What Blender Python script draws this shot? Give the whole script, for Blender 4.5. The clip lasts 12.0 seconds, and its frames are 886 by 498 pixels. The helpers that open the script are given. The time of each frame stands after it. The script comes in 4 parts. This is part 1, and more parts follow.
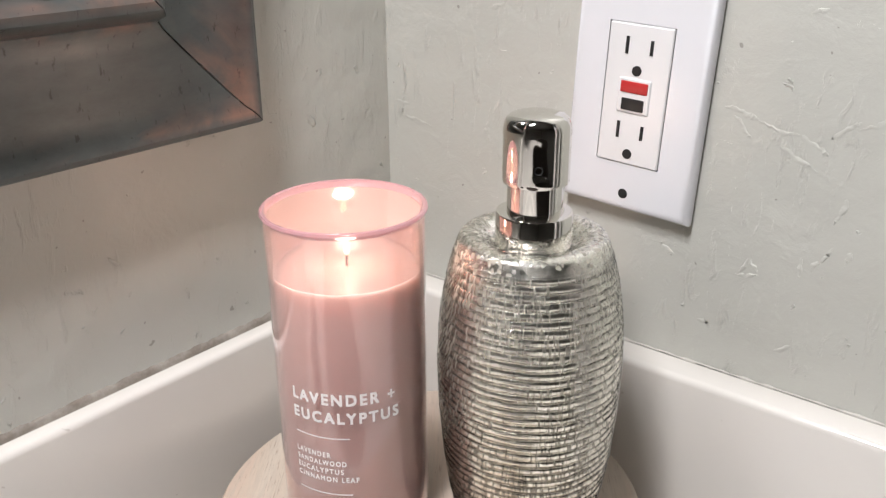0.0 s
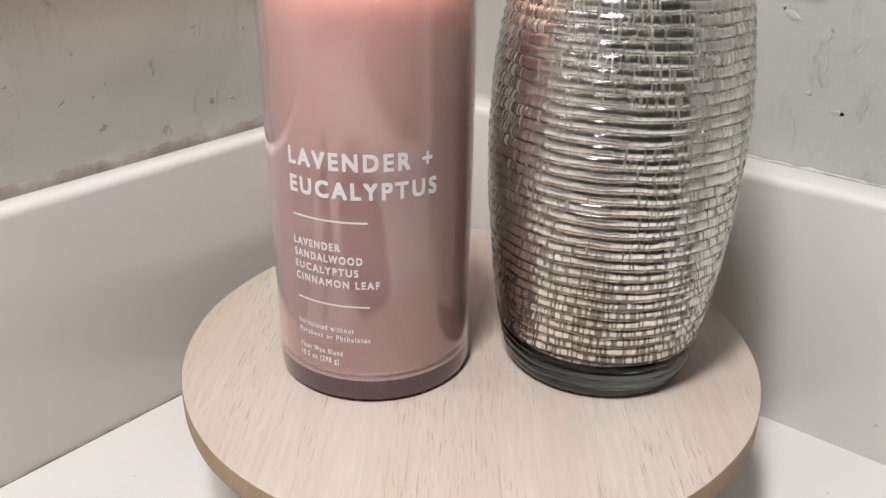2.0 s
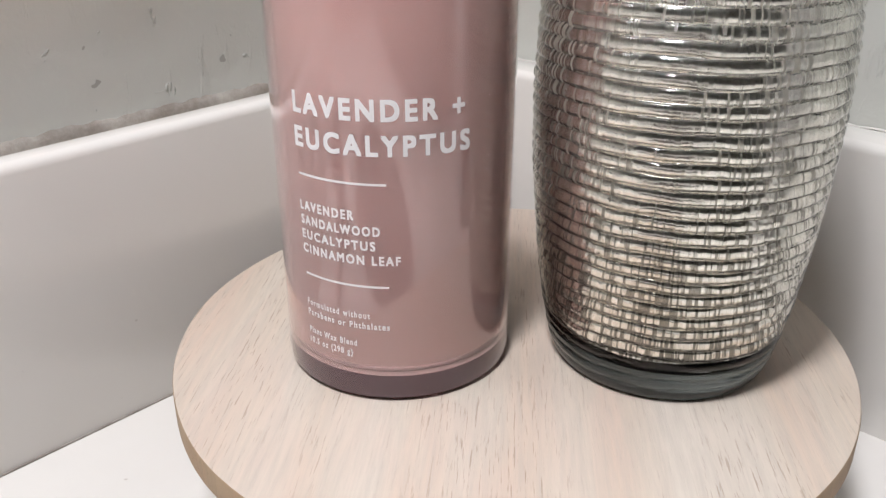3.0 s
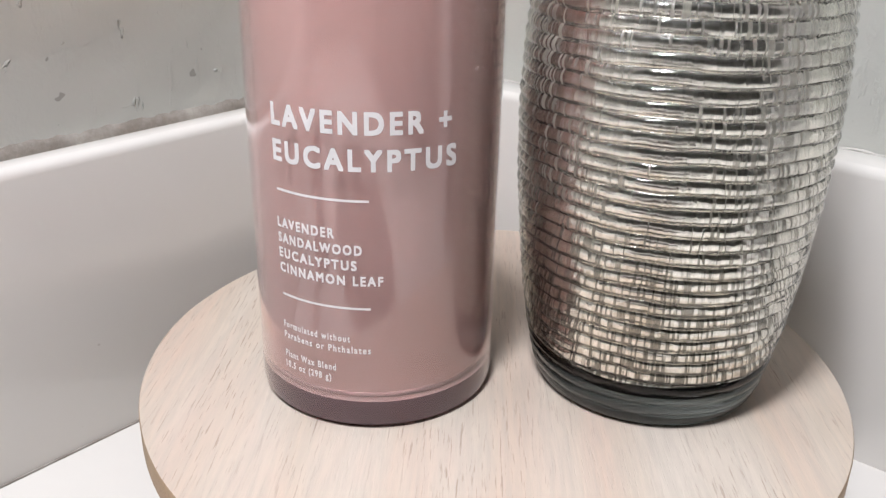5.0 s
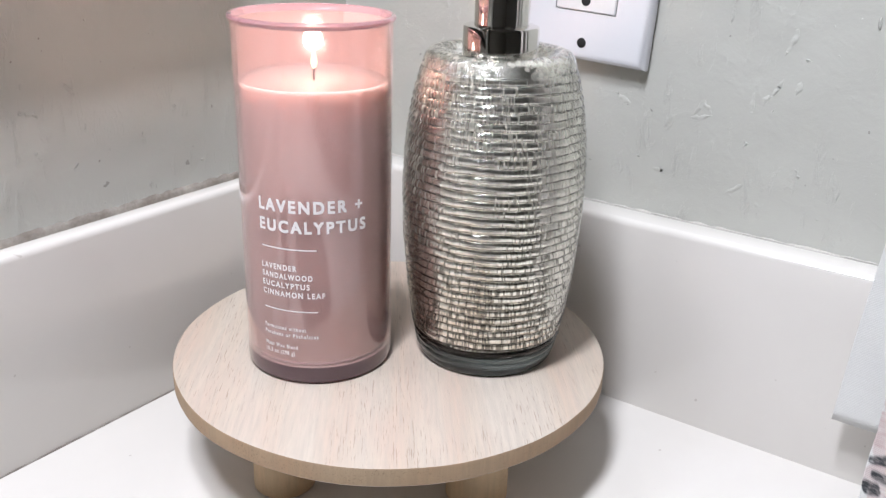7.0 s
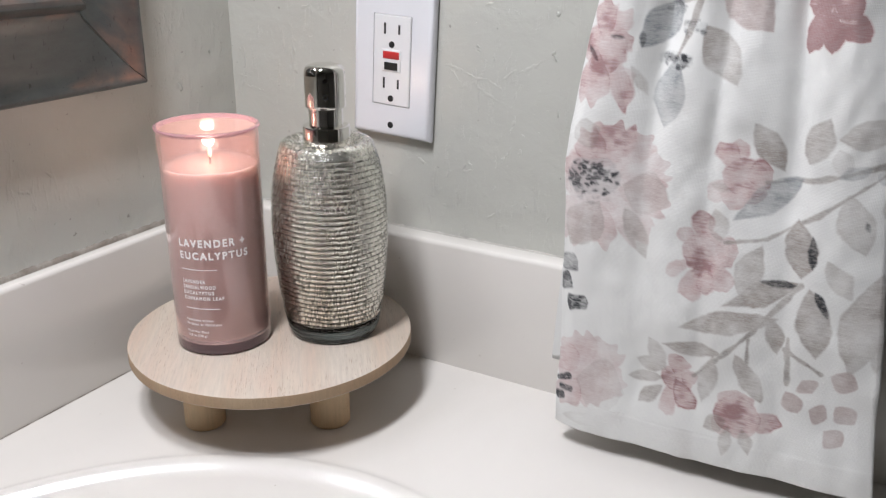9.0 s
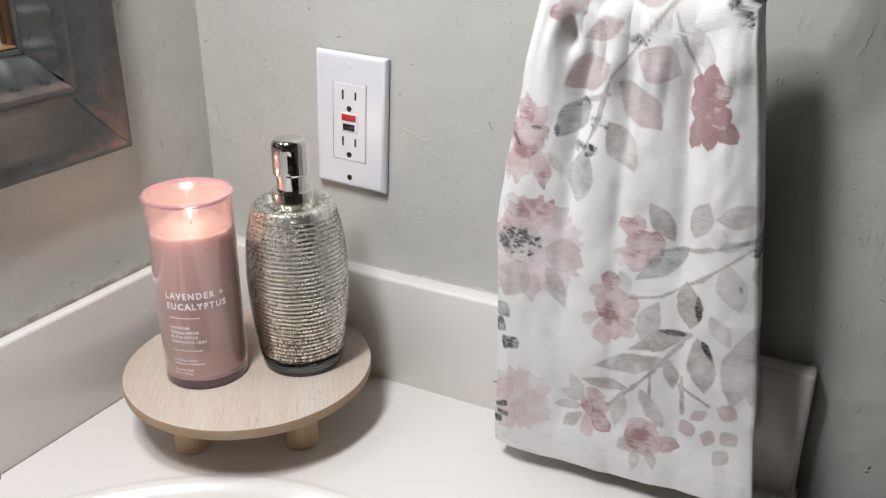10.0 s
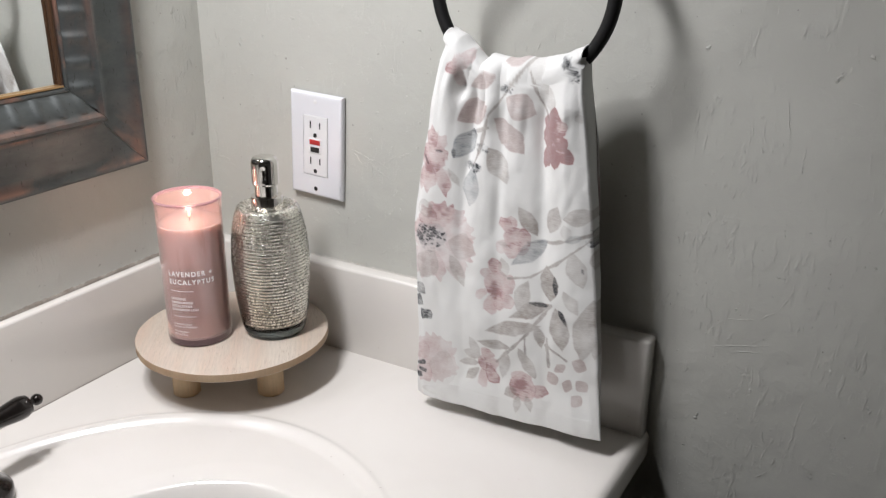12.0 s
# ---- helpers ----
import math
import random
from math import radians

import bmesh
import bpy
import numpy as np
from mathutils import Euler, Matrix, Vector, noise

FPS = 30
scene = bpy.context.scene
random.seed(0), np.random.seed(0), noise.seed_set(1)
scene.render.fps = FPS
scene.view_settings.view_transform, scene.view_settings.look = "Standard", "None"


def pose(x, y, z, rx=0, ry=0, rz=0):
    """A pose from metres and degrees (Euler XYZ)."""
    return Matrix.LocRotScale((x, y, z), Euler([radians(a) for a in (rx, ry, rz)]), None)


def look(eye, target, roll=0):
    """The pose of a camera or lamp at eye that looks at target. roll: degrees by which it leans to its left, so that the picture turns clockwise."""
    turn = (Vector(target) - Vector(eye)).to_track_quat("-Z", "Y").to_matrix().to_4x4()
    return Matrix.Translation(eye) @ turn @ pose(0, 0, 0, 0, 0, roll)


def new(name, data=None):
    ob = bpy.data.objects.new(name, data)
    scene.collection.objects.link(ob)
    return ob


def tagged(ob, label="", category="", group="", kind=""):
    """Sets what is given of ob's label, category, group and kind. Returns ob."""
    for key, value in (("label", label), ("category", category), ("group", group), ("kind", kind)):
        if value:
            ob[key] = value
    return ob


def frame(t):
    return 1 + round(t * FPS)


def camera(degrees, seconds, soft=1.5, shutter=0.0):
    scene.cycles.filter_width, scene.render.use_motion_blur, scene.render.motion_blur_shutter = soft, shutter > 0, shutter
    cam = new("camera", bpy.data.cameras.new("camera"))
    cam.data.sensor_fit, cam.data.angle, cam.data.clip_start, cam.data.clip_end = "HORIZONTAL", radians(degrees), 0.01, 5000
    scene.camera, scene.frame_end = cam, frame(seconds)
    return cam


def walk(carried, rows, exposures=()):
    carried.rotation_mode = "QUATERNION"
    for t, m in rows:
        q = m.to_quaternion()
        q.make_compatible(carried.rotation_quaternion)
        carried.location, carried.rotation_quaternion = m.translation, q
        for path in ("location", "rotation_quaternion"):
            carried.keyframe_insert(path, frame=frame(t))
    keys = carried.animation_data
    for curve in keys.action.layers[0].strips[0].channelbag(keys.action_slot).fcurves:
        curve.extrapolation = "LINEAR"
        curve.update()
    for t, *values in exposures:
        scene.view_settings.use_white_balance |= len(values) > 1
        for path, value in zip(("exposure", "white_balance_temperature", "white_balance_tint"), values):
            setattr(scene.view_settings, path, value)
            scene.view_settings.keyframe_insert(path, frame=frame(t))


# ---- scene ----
cam = camera(53.7, 12.0, soft=1.3)
PATH = [
    (0, (-0.379, -0.358, 0.323), (1.053, 0.811, -0.44), -0.3),
    (0.5, (-0.368, -0.344, 0.289), (1.063, 0.814, -0.493), 0.2),
    (1, (-0.356, -0.327, 0.265), (1.06, 0.809, -0.574), 0.6),
    (1.5, (-0.343, -0.312, 0.241), (1.052, 0.82, -0.637), 0.7),
    (2, (-0.335, -0.302, 0.216), (1.06, 0.848, -0.637), 0.7),
    (2.5, (-0.319, -0.292, 0.199), (1.039, 0.907, -0.649), 0.5),
    (3, (-0.305, -0.281, 0.19), (1.024, 0.947, -0.662), -0.0),
    (5, (-0.303, -0.272, 0.185), (1.1, 0.908, -0.614), 1.2),
    (5.5, (-0.322, -0.283, 0.191), (1.116, 0.885, -0.561), 1.6),
    (6, (-0.344, -0.3, 0.204), (1.123, 0.838, -0.542), 1.6),
    (6.5, (-0.372, -0.33, 0.223), (1.114, 0.786, -0.515), 1.6),
    (7, (-0.413, -0.366, 0.249), (1.12, 0.682, -0.495), 1.8),
    (7.5, (-0.452, -0.416, 0.272), (1.107, 0.606, -0.452), 1.3),
    (9.5, (-0.586, -0.552, 0.369), (1.056, 0.332, -0.353), 0.2),
    (10, (-0.604, -0.575, 0.422), (1.023, 0.285, -0.361), 0.1),
    (10.5, (-0.623, -0.608, 0.459), (0.988, 0.259, -0.348), -0.2),
    (11, (-0.654, -0.655, 0.465), (0.959, 0.248, -0.299), -0.2),
    (11.5, (-0.692, -0.706, 0.459), (0.925, 0.226, -0.259), -0.0),
    (12, (-0.74, -0.75, 0.472), (0.879, 0.176, -0.251), 0.5),
]
walk(cam, [(t, look(eye, target, roll)) for t, eye, target, roll in PATH], exposures=[
    (0.0, 0.20, 6450, 10), (1.0, 0.14, 6450, 10), (2.5, 0.07, 6350, 10), (3.0, 0.20, 6200, 10), (5.0, 0.30, 6120, 10), (6.0, 0.33, 5980, 10), (6.5, 0.34, 5950, 10),
    (7.0, 0.32, 5950, 10), (7.5, 0.05, 6000, 10), (9.5, 0.0, 6250, 10), (10.0, 0.0, 6300, 10), (12.0, 0.05, 6350, 10)])

# ---- light: two bulbs in bell shades over the mirror, out of view, in a closed room ----
world = bpy.data.worlds.new("world")
world.use_nodes = True
world.node_tree.nodes["Background"].inputs[0].default_value = (0.9, 0.95, 1.0, 1)
world.node_tree.nodes["Background"].inputs[1].default_value = 0.02
scene.world = world
scene.view_settings.exposure = 0.0
BULB_WATTS = 16.1
for bx in (-0.40, -0.55):
    bulb = bpy.data.lights.new("vanity_bulb", "SPOT")
    bulb.spot_size, bulb.spot_blend = radians(168), 1.0
    bulb.energy, bulb.color, bulb.shadow_soft_size = BULB_WATTS, (1.0, 0.975, 0.985), 0.055
    new("vanity_bulb", bulb).location = (bx, -0.215, 0.87)
flame_light = bpy.data.lights.new("flame_light", "POINT")
flame_light.energy, flame_light.color, flame_light.shadow_soft_size = 0.052, (1.0, 0.74, 0.58), 0.004


# ---- materials ----
def material(name, color=(0.8, 0.8, 0.8), rough=0.5, metal=0.0, **more):
    m = bpy.data.materials.new(name)
    m.use_nodes = True
    b = m.node_tree.nodes["Principled BSDF"]
    b.inputs["Base Color"].default_value = (*color, 1)
    b.inputs["Roughness"].default_value = rough
    b.inputs["Metallic"].default_value = metal
    for key, value in more.items():
        b.inputs[key.replace("_", " ")].default_value = value
    return m


class Nodes:
    """Short-hand for a material's node tree."""

    def __init__(self, m):
        self.tree, self.b = m.node_tree, m.node_tree.nodes["Principled BSDF"]

    def add(self, kind, props=None, **ins):
        n = self.tree.nodes.new(kind)
        for k, v in (props or {}).items():
            setattr(n, k, v)
        for k, v in ins.items():
            self.put(n.inputs[k.replace("_", " ")], v)
        return n

    def put(self, socket, v):
        if isinstance(v, bpy.types.NodeSocket):
            self.tree.links.new(v, socket)
        else:
            socket.default_value = v

    def coords(self, scale=(1, 1, 1), turn=(0, 0, 0)):
        tc = self.add("ShaderNodeTexCoord")
        mp = self.add("ShaderNodeMapping", {"vector_type": "TEXTURE"}, Vector=tc.outputs["Object"])
        mp.inputs["Scale"].default_value, mp.inputs["Rotation"].default_value = [1 / v for v in scale], turn
        return mp.outputs[0]

    def noise(self, vec, scale, detail=4.0, rough=0.5, warp=0.0):
        return self.add("ShaderNodeTexNoise", Vector=vec, Scale=scale, Detail=detail, Roughness=rough, Distortion=warp).outputs["Fac"]

    def ramp(self, fac, *stops):
        r = self.add("ShaderNodeValToRGB", Fac=fac)
        e = r.color_ramp.elements
        while len(e) < len(stops):
            e.new(0.5)
        for el, (p, c) in zip(e, stops):
            el.position, el.color = p, (*c, 1) if isinstance(c, tuple) else (c, c, c, 1)
        return r.outputs["Color"]

    def mix(self, fac, a, b, kind="MIX"):
        n = self.add("ShaderNodeMix", {"data_type": "RGBA", "blend_type": kind})
        for k, v in ((0, fac), (6, a), (7, b)):
            if isinstance(v, tuple) and len(v) == 3:
                v = (*v, 1)
            self.put(n.inputs[k], v)
        return n.outputs[2]

    def math(self, op, a, b=0.0, c=None):
        n = self.add("ShaderNodeMath", {"operation": op})
        for i, v in enumerate((a, b) if c is None else (a, b, c)):
            self.put(n.inputs[i], v)
        return n.outputs[0]

    def bump(self, height, strength, distance, normal=None):
        n = self.add("ShaderNodeBump", Height=height, Strength=strength, Distance=distance)
        if normal is not None:
            self.put(n.inputs["Normal"], normal)
        return n.outputs["Normal"]


def plaster_paint():
    """Grey eggshell paint over hand-trowelled plaster: broad waves, trowel drags and small chips."""
    m = material("plaster_paint", (0.47, 0.465, 0.435), 0.42)
    n = Nodes(m)
    p = n.coords()
    broad = n.noise(p, 11, 3, 0.5)
    fine = n.noise(p, 420, 3, 0.6)
    patch = n.ramp(n.noise(p, 16, 4, 0.65), (0.46, 0.0), (0.60, 1.0))
    drag = n.ramp(n.noise(n.coords((190, 190, 52), (0.03, 0.02, 0)), 1.0, 5, 0.62, 0.5), (0.54, 0.0), (0.68, 1.0))
    flat = n.ramp(n.noise(n.coords((34, 34, 60), (0.4, 0.0, 0.0)), 1.0, 3, 0.5, 0.8), (0.55, 0.0), (0.66, 1.0))
    chips = n.ramp(n.noise(p, 95, 4, 0.6, 0.6), (0.68, 0.0), (0.73, 1.0))
    h = n.math("MULTIPLY_ADD", broad, 1.5, n.math("MULTIPLY", n.math("MULTIPLY", drag, patch), 0.17))
    h = n.math("ADD", h, n.math("MULTIPLY", flat, 0.03))
    h = n.math("ADD", h, n.math("MULTIPLY", chips, 0.38))
    h = n.math("ADD", h, n.math("MULTIPLY", n.noise(p, 45, 5, 0.6, 0.4), 0.30))
    h = n.math("ADD", h, n.math("MULTIPLY", fine, 0.035))
    n.put(n.b.inputs["Normal"], n.bump(h, 0.75, 0.0036))
    tone = n.mix(n.noise(p, 5, 4, 0.6), (0.53, 0.53, 0.487), (0.475, 0.475, 0.436))
    speck = n.ramp(n.noise(p, 210, 1, 0.4), (0.785, 0.0), (0.80, 1.0))
    n.put(n.b.inputs["Base Color"], n.mix(n.math("MULTIPLY", speck, 0.55), tone, (0.16, 0.14, 0.12)))
    n.put(n.b.inputs["Roughness"], n.math("MULTIPLY_ADD", n.noise(p, 30, 3), 0.25, 0.33))
    return m


def cultured_marble():
    """Cream-white cast marble with a gel-coat gloss, faint clouding and a few specks."""
    m = material("cultured_marble", (0.80, 0.775, 0.73), 0.16, Coat_Weight=0.35, Coat_Roughness=0.08)
    n = Nodes(m)
    p = n.coords()
    tone = n.mix(n.noise(p, 6, 4, 0.6, 0.8), (0.765, 0.738, 0.700), (0.690, 0.658, 0.612))
    speck = n.ramp(n.noise(p, 190, 1, 0.4), (0.80, 0.0), (0.82, 1.0))
    n.put(n.b.inputs["Base Color"], n.mix(n.math("MULTIPLY", speck, 0.4), tone, (0.35, 0.3, 0.25)))
    n.put(n.b.inputs["Roughness"], n.math("MULTIPLY_ADD", n.noise(p, 24, 4), 0.16, 0.12))
    n.put(n.b.inputs["Normal"], n.bump(n.noise(p, 14, 3), 0.12, 0.002))
    return m


def blotched_brown():
    """Dull, blotched brown-grey for the counter joint and the strip above the backsplash."""
    m = material("blotched_brown", (0.12, 0.10, 0.08), 0.75)
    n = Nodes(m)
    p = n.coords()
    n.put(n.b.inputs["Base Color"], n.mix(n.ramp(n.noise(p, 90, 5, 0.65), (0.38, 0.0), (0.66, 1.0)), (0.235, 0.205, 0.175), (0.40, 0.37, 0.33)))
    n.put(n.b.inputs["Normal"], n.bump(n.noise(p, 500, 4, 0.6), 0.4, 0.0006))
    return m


def pale_wood(name, base, dark, grain_axis=(9, 120, 120), turn=0.0):
    """Bare, lightly sanded pale wood: long grain, short dark pores, pinkish bands."""
    m = material(name, base, 0.62)
    n = Nodes(m)
    p = n.coords(grain_axis, (0, 0, turn))
    band = n.noise(n.coords((2.0, 28, 28), (0, 0, turn)), 1.6, 3, 0.5)
    grain = n.noise(p, 3.6, 6, 0.68, 0.30)
    pores = n.ramp(n.noise(n.coords((95, 1500, 1500), (0, 0, turn)), 1.0, 3, 0.6), (0.57, 0.0), (0.66, 1.0))
    patch = n.ramp(n.noise(n.coords((9, 40, 40), (0, 0, turn)), 1.6, 3), (0.40, 0.0), (0.60, 1.0))
    blush = n.ramp(n.noise(n.coords((7, 34, 34), (0, 0, turn)), 1.3, 3, 0.6, 0.4), (0.44, 0.0), (0.66, 1.0))
    c = n.mix(n.ramp(band, (0.35, 0.0), (0.65, 1.0)), base, tuple(a * b for a, b in zip(base, (0.97, 0.90, 0.84))))
    c = n.mix(n.math("MULTIPLY", blush, 0.46), c, tuple(a * b for a, b in zip(base, (0.98, 0.80, 0.76))))
    c = n.mix(n.math("MULTIPLY", n.ramp(grain, (0.38, 0.0), (0.66, 1.0)), 0.55), c, tuple(0.74 * v for v in base))
    c = n.mix(n.math("MULTIPLY", n.math("MULTIPLY", pores, patch), 0.58), c, dark)
    n.put(n.b.inputs["Base Color"], c)
    n.put(n.b.inputs["Normal"], n.bump(n.math("ADD", grain, n.math("MULTIPLY", pores, -0.6)), 0.25, 0.0006))
    return m


def pewter(name="rubbed_pewter"):
    """Pewter-grey leaf with copper showing where the moulding is rubbed, dark pitting."""
    m = material(name, (0.2, 0.2, 0.2), 0.4, 0.8)
    n = Nodes(m)
    p = n.coords()
    worn = n.add("ShaderNodeAttribute", {"attribute_name": "rub"}).outputs["Fac"]
    rub = n.math("MULTIPLY", worn, n.ramp(n.noise(p, 16, 5, 0.6, 0.6), (0.40, 0.0), (0.60, 1.0)))
    stray = n.ramp(n.noise(p, 9, 5, 0.6, 0.5), (0.64, 0.0), (0.80, 0.16))
    grey = n.mix(n.noise(n.coords((26, 26, 60)), 1.0, 6, 0.7), (0.072, 0.079, 0.078), (0.188, 0.202, 0.199))
    c = n.mix(n.math("MAXIMUM", n.math("MULTIPLY", rub, 0.66), stray), grey, (0.58, 0.285, 0.195))
    pits = n.ramp(n.noise(n.coords((90, 90, 30)), 4.0, 3, 0.6), (0.64, 0.0), (0.70, 1.0))
    n.put(n.b.inputs["Base Color"], n.mix(n.math("MULTIPLY", pits, 0.5), c, (0.04, 0.035, 0.03)))
    n.put(n.b.inputs["Roughness"], n.math("MULTIPLY_ADD", rub, -0.14, n.math("MULTIPLY_ADD", n.noise(p, 40, 4), 0.25, 0.36)))
    n.put(n.b.inputs["Normal"], n.bump(n.math("ADD", n.noise(p, 60, 4), n.math("MULTIPLY", pits, -0.5)), 0.25, 0.001))
    return m


def silvering():
    """Flaked mirror silvering inside the glass: bright leaf in short blocks along each thread, broken by gaps painted
    darker towards the foot.
    """
    m = material("silvering", (0.8, 0.78, 0.72), 0.1, 1.0)
    n = Nodes(m)
    p = n.coords()
    cell = n.add("ShaderNodeAttribute", {"attribute_name": "wound"}).outputs["Vector"]
    cells = n.add("ShaderNodeTexVoronoi", {"feature": "F1"}, Vector=cell, Scale=1400.0).outputs["Color"]
    flake = n.add("ShaderNodeSeparateColor", Color=cells).outputs
    thin = n.noise(p, 42, 4, 0.6, 0.4)
    height = n.add("ShaderNodeSeparateXYZ", Vector=p).outputs[2]
    # Leaf cover thins towards the foot.
    low = n.ramp(n.math("MULTIPLY", height, 8.0), (0.08, 0.32), (0.62, 0.0))
    cover = n.math("SUBTRACT", n.math("ADD", flake[0], n.math("MULTIPLY_ADD", thin, 1.3, -0.44)), low)
    keep = n.ramp(n.math("ADD", cover, n.math("MULTIPLY_ADD", n.noise(p, 700, 3, 0.6), 0.24, -0.12)), (0.28, 0.0), (0.40, 1.0))
    leaf = n.mix(flake[1], (0.985, 0.962, 0.905), (0.81, 0.785, 0.715))
    # Gap colour pales upwards, standing in for brighter reflections near the shoulder.
    bare = n.mix(n.ramp(n.math("MULTIPLY", height, 8.0), (0.15, 0.0), (0.70, 1.0)), (0.33, 0.31, 0.27), (0.68, 0.645, 0.57))
    n.put(n.b.inputs["Base Color"], n.mix(keep, bare, leaf))
    n.put(n.b.inputs["Metallic"], n.math("SUBTRACT", 1.0, n.math("MULTIPLY", n.math("SUBTRACT", 1.0, keep), n.ramp(n.math("MULTIPLY", height, 8.0), (0.30, 0.12), (0.75, 0.75)))))
    n.put(n.b.inputs["Roughness"], n.math("ADD", n.math("MULTIPLY_ADD", keep, -0.10, n.math("MULTIPLY_ADD", flake[2], 0.10, 0.16)), n.ramp(n.math("MULTIPLY", height, 8.0), (0.35, 0.0), (0.80, 0.12))))
    upright = n.add("ShaderNodeNewGeometry").outputs["Normal"]
    lean = n.add("ShaderNodeVectorMath", {"operation": "SUBTRACT"})
    tilt = n.add("ShaderNodeVectorMath", {"operation": "MULTIPLY_ADD"})
    level = n.add("ShaderNodeVectorMath", {"operation": "NORMALIZE"})
    for node, values in ((lean, (cells, (0.5, 0.5, 0.5))), (tilt, (lean.outputs[0], (0.09, 0.09, 0.09), upright)), (level, (tilt.outputs[0],))):
        for k, v in enumerate(values):
            n.put(node.inputs[k], v)
    n.put(n.b.inputs["Normal"], n.bump(n.noise(p, 260, 3, 0.6), 0.10, 0.0006, level.outputs[0]))
    return m


def towel_cloth():
    """White cotton with a watercolour print: the print's inks come from the mesh's own print attribute."""
    m = material("printed_cotton", (0.82, 0.82, 0.82), 0.9, Sheen_Weight=0.25)
    n = Nodes(m)
    p = n.coords()
    ink = n.add("ShaderNodeVertexColor", {"layer_name": "print"}).outputs["Color"]
    sep = n.add("ShaderNodeSeparateColor", Color=ink).outputs
    blot = n.math("MULTIPLY_ADD", n.noise(p, 110, 5, 0.6), 0.9, 0.45)
    c = n.mix(n.noise(p, 35, 3), (0.745, 0.745, 0.725), (0.695, 0.695, 0.677))
    cool = n.add("ShaderNodeVertexColor", {"layer_name": "print"}).outputs["Alpha"]
    thread = n.math("MULTIPLY_ADD", n.noise(n.coords((300, 300, 1800)), 1.0, 3, 0.6), 1.1, 0.45)
    for ch, tint in ((sep[0], (0.47, 0.31, 0.305)), (sep[1], (0.34, 0.305, 0.278)), (cool, (0.26, 0.275, 0.285)), (sep[2], (0.022, 0.025, 0.03))):
        c = n.mix(n.math("MINIMUM", n.math("MULTIPLY", n.math("MULTIPLY", ch, blot), thread), 1.0), c, tint)
    c = n.mix(n.math("MULTIPLY", n.ramp(sep[0], (0.78, 0.0), (1.0, 1.0)), 0.55), c, (0.20, 0.09, 0.095))
    n.put(n.b.inputs["Base Color"], c)
    weave = n.add("ShaderNodeTexWave", {"bands_direction": "Z"}, Vector=p, Scale=420.0, Distortion=1.5, Detail=2.0).outputs["Fac"]
    weave2 = n.add("ShaderNodeTexWave", {"bands_direction": "Y"}, Vector=p, Scale=420.0, Distortion=1.5, Detail=2.0).outputs["Fac"]
    h = n.math("ADD", n.math("ADD", weave, weave2), n.math("ADD", n.math("MULTIPLY", n.noise(p, 220, 4), 1.5), n.math("MULTIPLY", n.noise(n.coords((60, 60, 1500)), 1.0, 3, 0.6), 2.5)))
    n.put(n.b.inputs["Normal"], n.bump(h, 0.22, 0.0006))
    return m


def tinted(name, color, rough, transmission, **more):
    return material(name, color, rough, 0.0, Transmission_Weight=transmission, IOR=1.45, **more)


PAINT = plaster_paint()
MARBLE = cultured_marble()
BOARD = pale_wood("bleached_wood", (0.560, 0.495, 0.422), (0.24, 0.16, 0.11), turn=radians(38))
BOARD_EDGE = pale_wood("raw_board_edge", (0.42, 0.31, 0.20), (0.15, 0.10, 0.06), (120, 120, 9))
PEG = pale_wood("pine_peg", (0.66, 0.50, 0.31), (0.36, 0.22, 0.11), (90, 90, 8))
PEWTER = pewter()
GILT = material("rubbed_gilt", (0.50, 0.32, 0.15), 0.38, 0.8)
LIP_BROWN = material("brown_lip", (0.065, 0.030, 0.013), 0.45, 0.1)
CHROME = material("polished_nickel", (0.78, 0.76, 0.72), 0.06, 1.0)
BRONZE = material("oil_rubbed_bronze", (0.022, 0.018, 0.016), 0.22, 0.6, Coat_Weight=0.5)
RING_BLACK = material("black_iron", (0.008, 0.008, 0.008), 0.5, 0.0, Specular_IOR_Level=0.3)
PLATE_WHITE = material("white_thermoplastic", (0.73, 0.735, 0.765), 0.22)
DEVICE_WHITE = material("white_device", (0.74, 0.74, 0.745), 0.3)
SLOT = material("slot_black", (0.01, 0.01, 0.01), 0.6)
RED = material("red_button", (0.48, 0.03, 0.03), 0.32)
BLACK = material("black_button", (0.015, 0.015, 0.015), 0.35)
SILVER = silvering()
FOOT_SMOKE = tinted("smoke_glass_foot", (0.21, 0.25, 0.25), 0.02, 0.92)
CLEAR = tinted("smoke_glass", (0.965, 0.97, 0.955), 0.015, 1.0)
PINK_GLASS = tinted("frosted_pink_glass", (0.90, 0.69, 0.66), 0.08, 0.83, Coat_Weight=0.9, Coat_Roughness=0.03)
WAX = material("mauve_wax", (0.445, 0.345, 0.315), 0.45, Subsurface_Weight=1.0, Subsurface_Radius=(0.022, 0.016, 0.014), Subsurface_Scale=1.3)
FOOT_GLASS = tinted("dark_pink_glass", (0.22, 0.125, 0.15), 0.08, 0.6, Coat_Weight=0.8)
RIM_GLASS = tinted("deep_pink_glass", (0.62, 0.40, 0.42), 0.10, 0.6, Coat_Weight=0.9)
# Invented tones for the unseen walls, set by how much fill they bounce.
SOUTH_BOUNCE = material("south_bounce", (0.53, 0.515, 0.48), 0.7)
WEST_BOUNCE = material("west_bounce", (0.70, 0.68, 0.64), 0.6)
WHITE_INK = material("white_ink", (0.88, 0.86, 0.85), 0.85, Specular_IOR_Level=0.1)
WICK = material("burnt_wick", (0.03, 0.02, 0.015), 0.9)
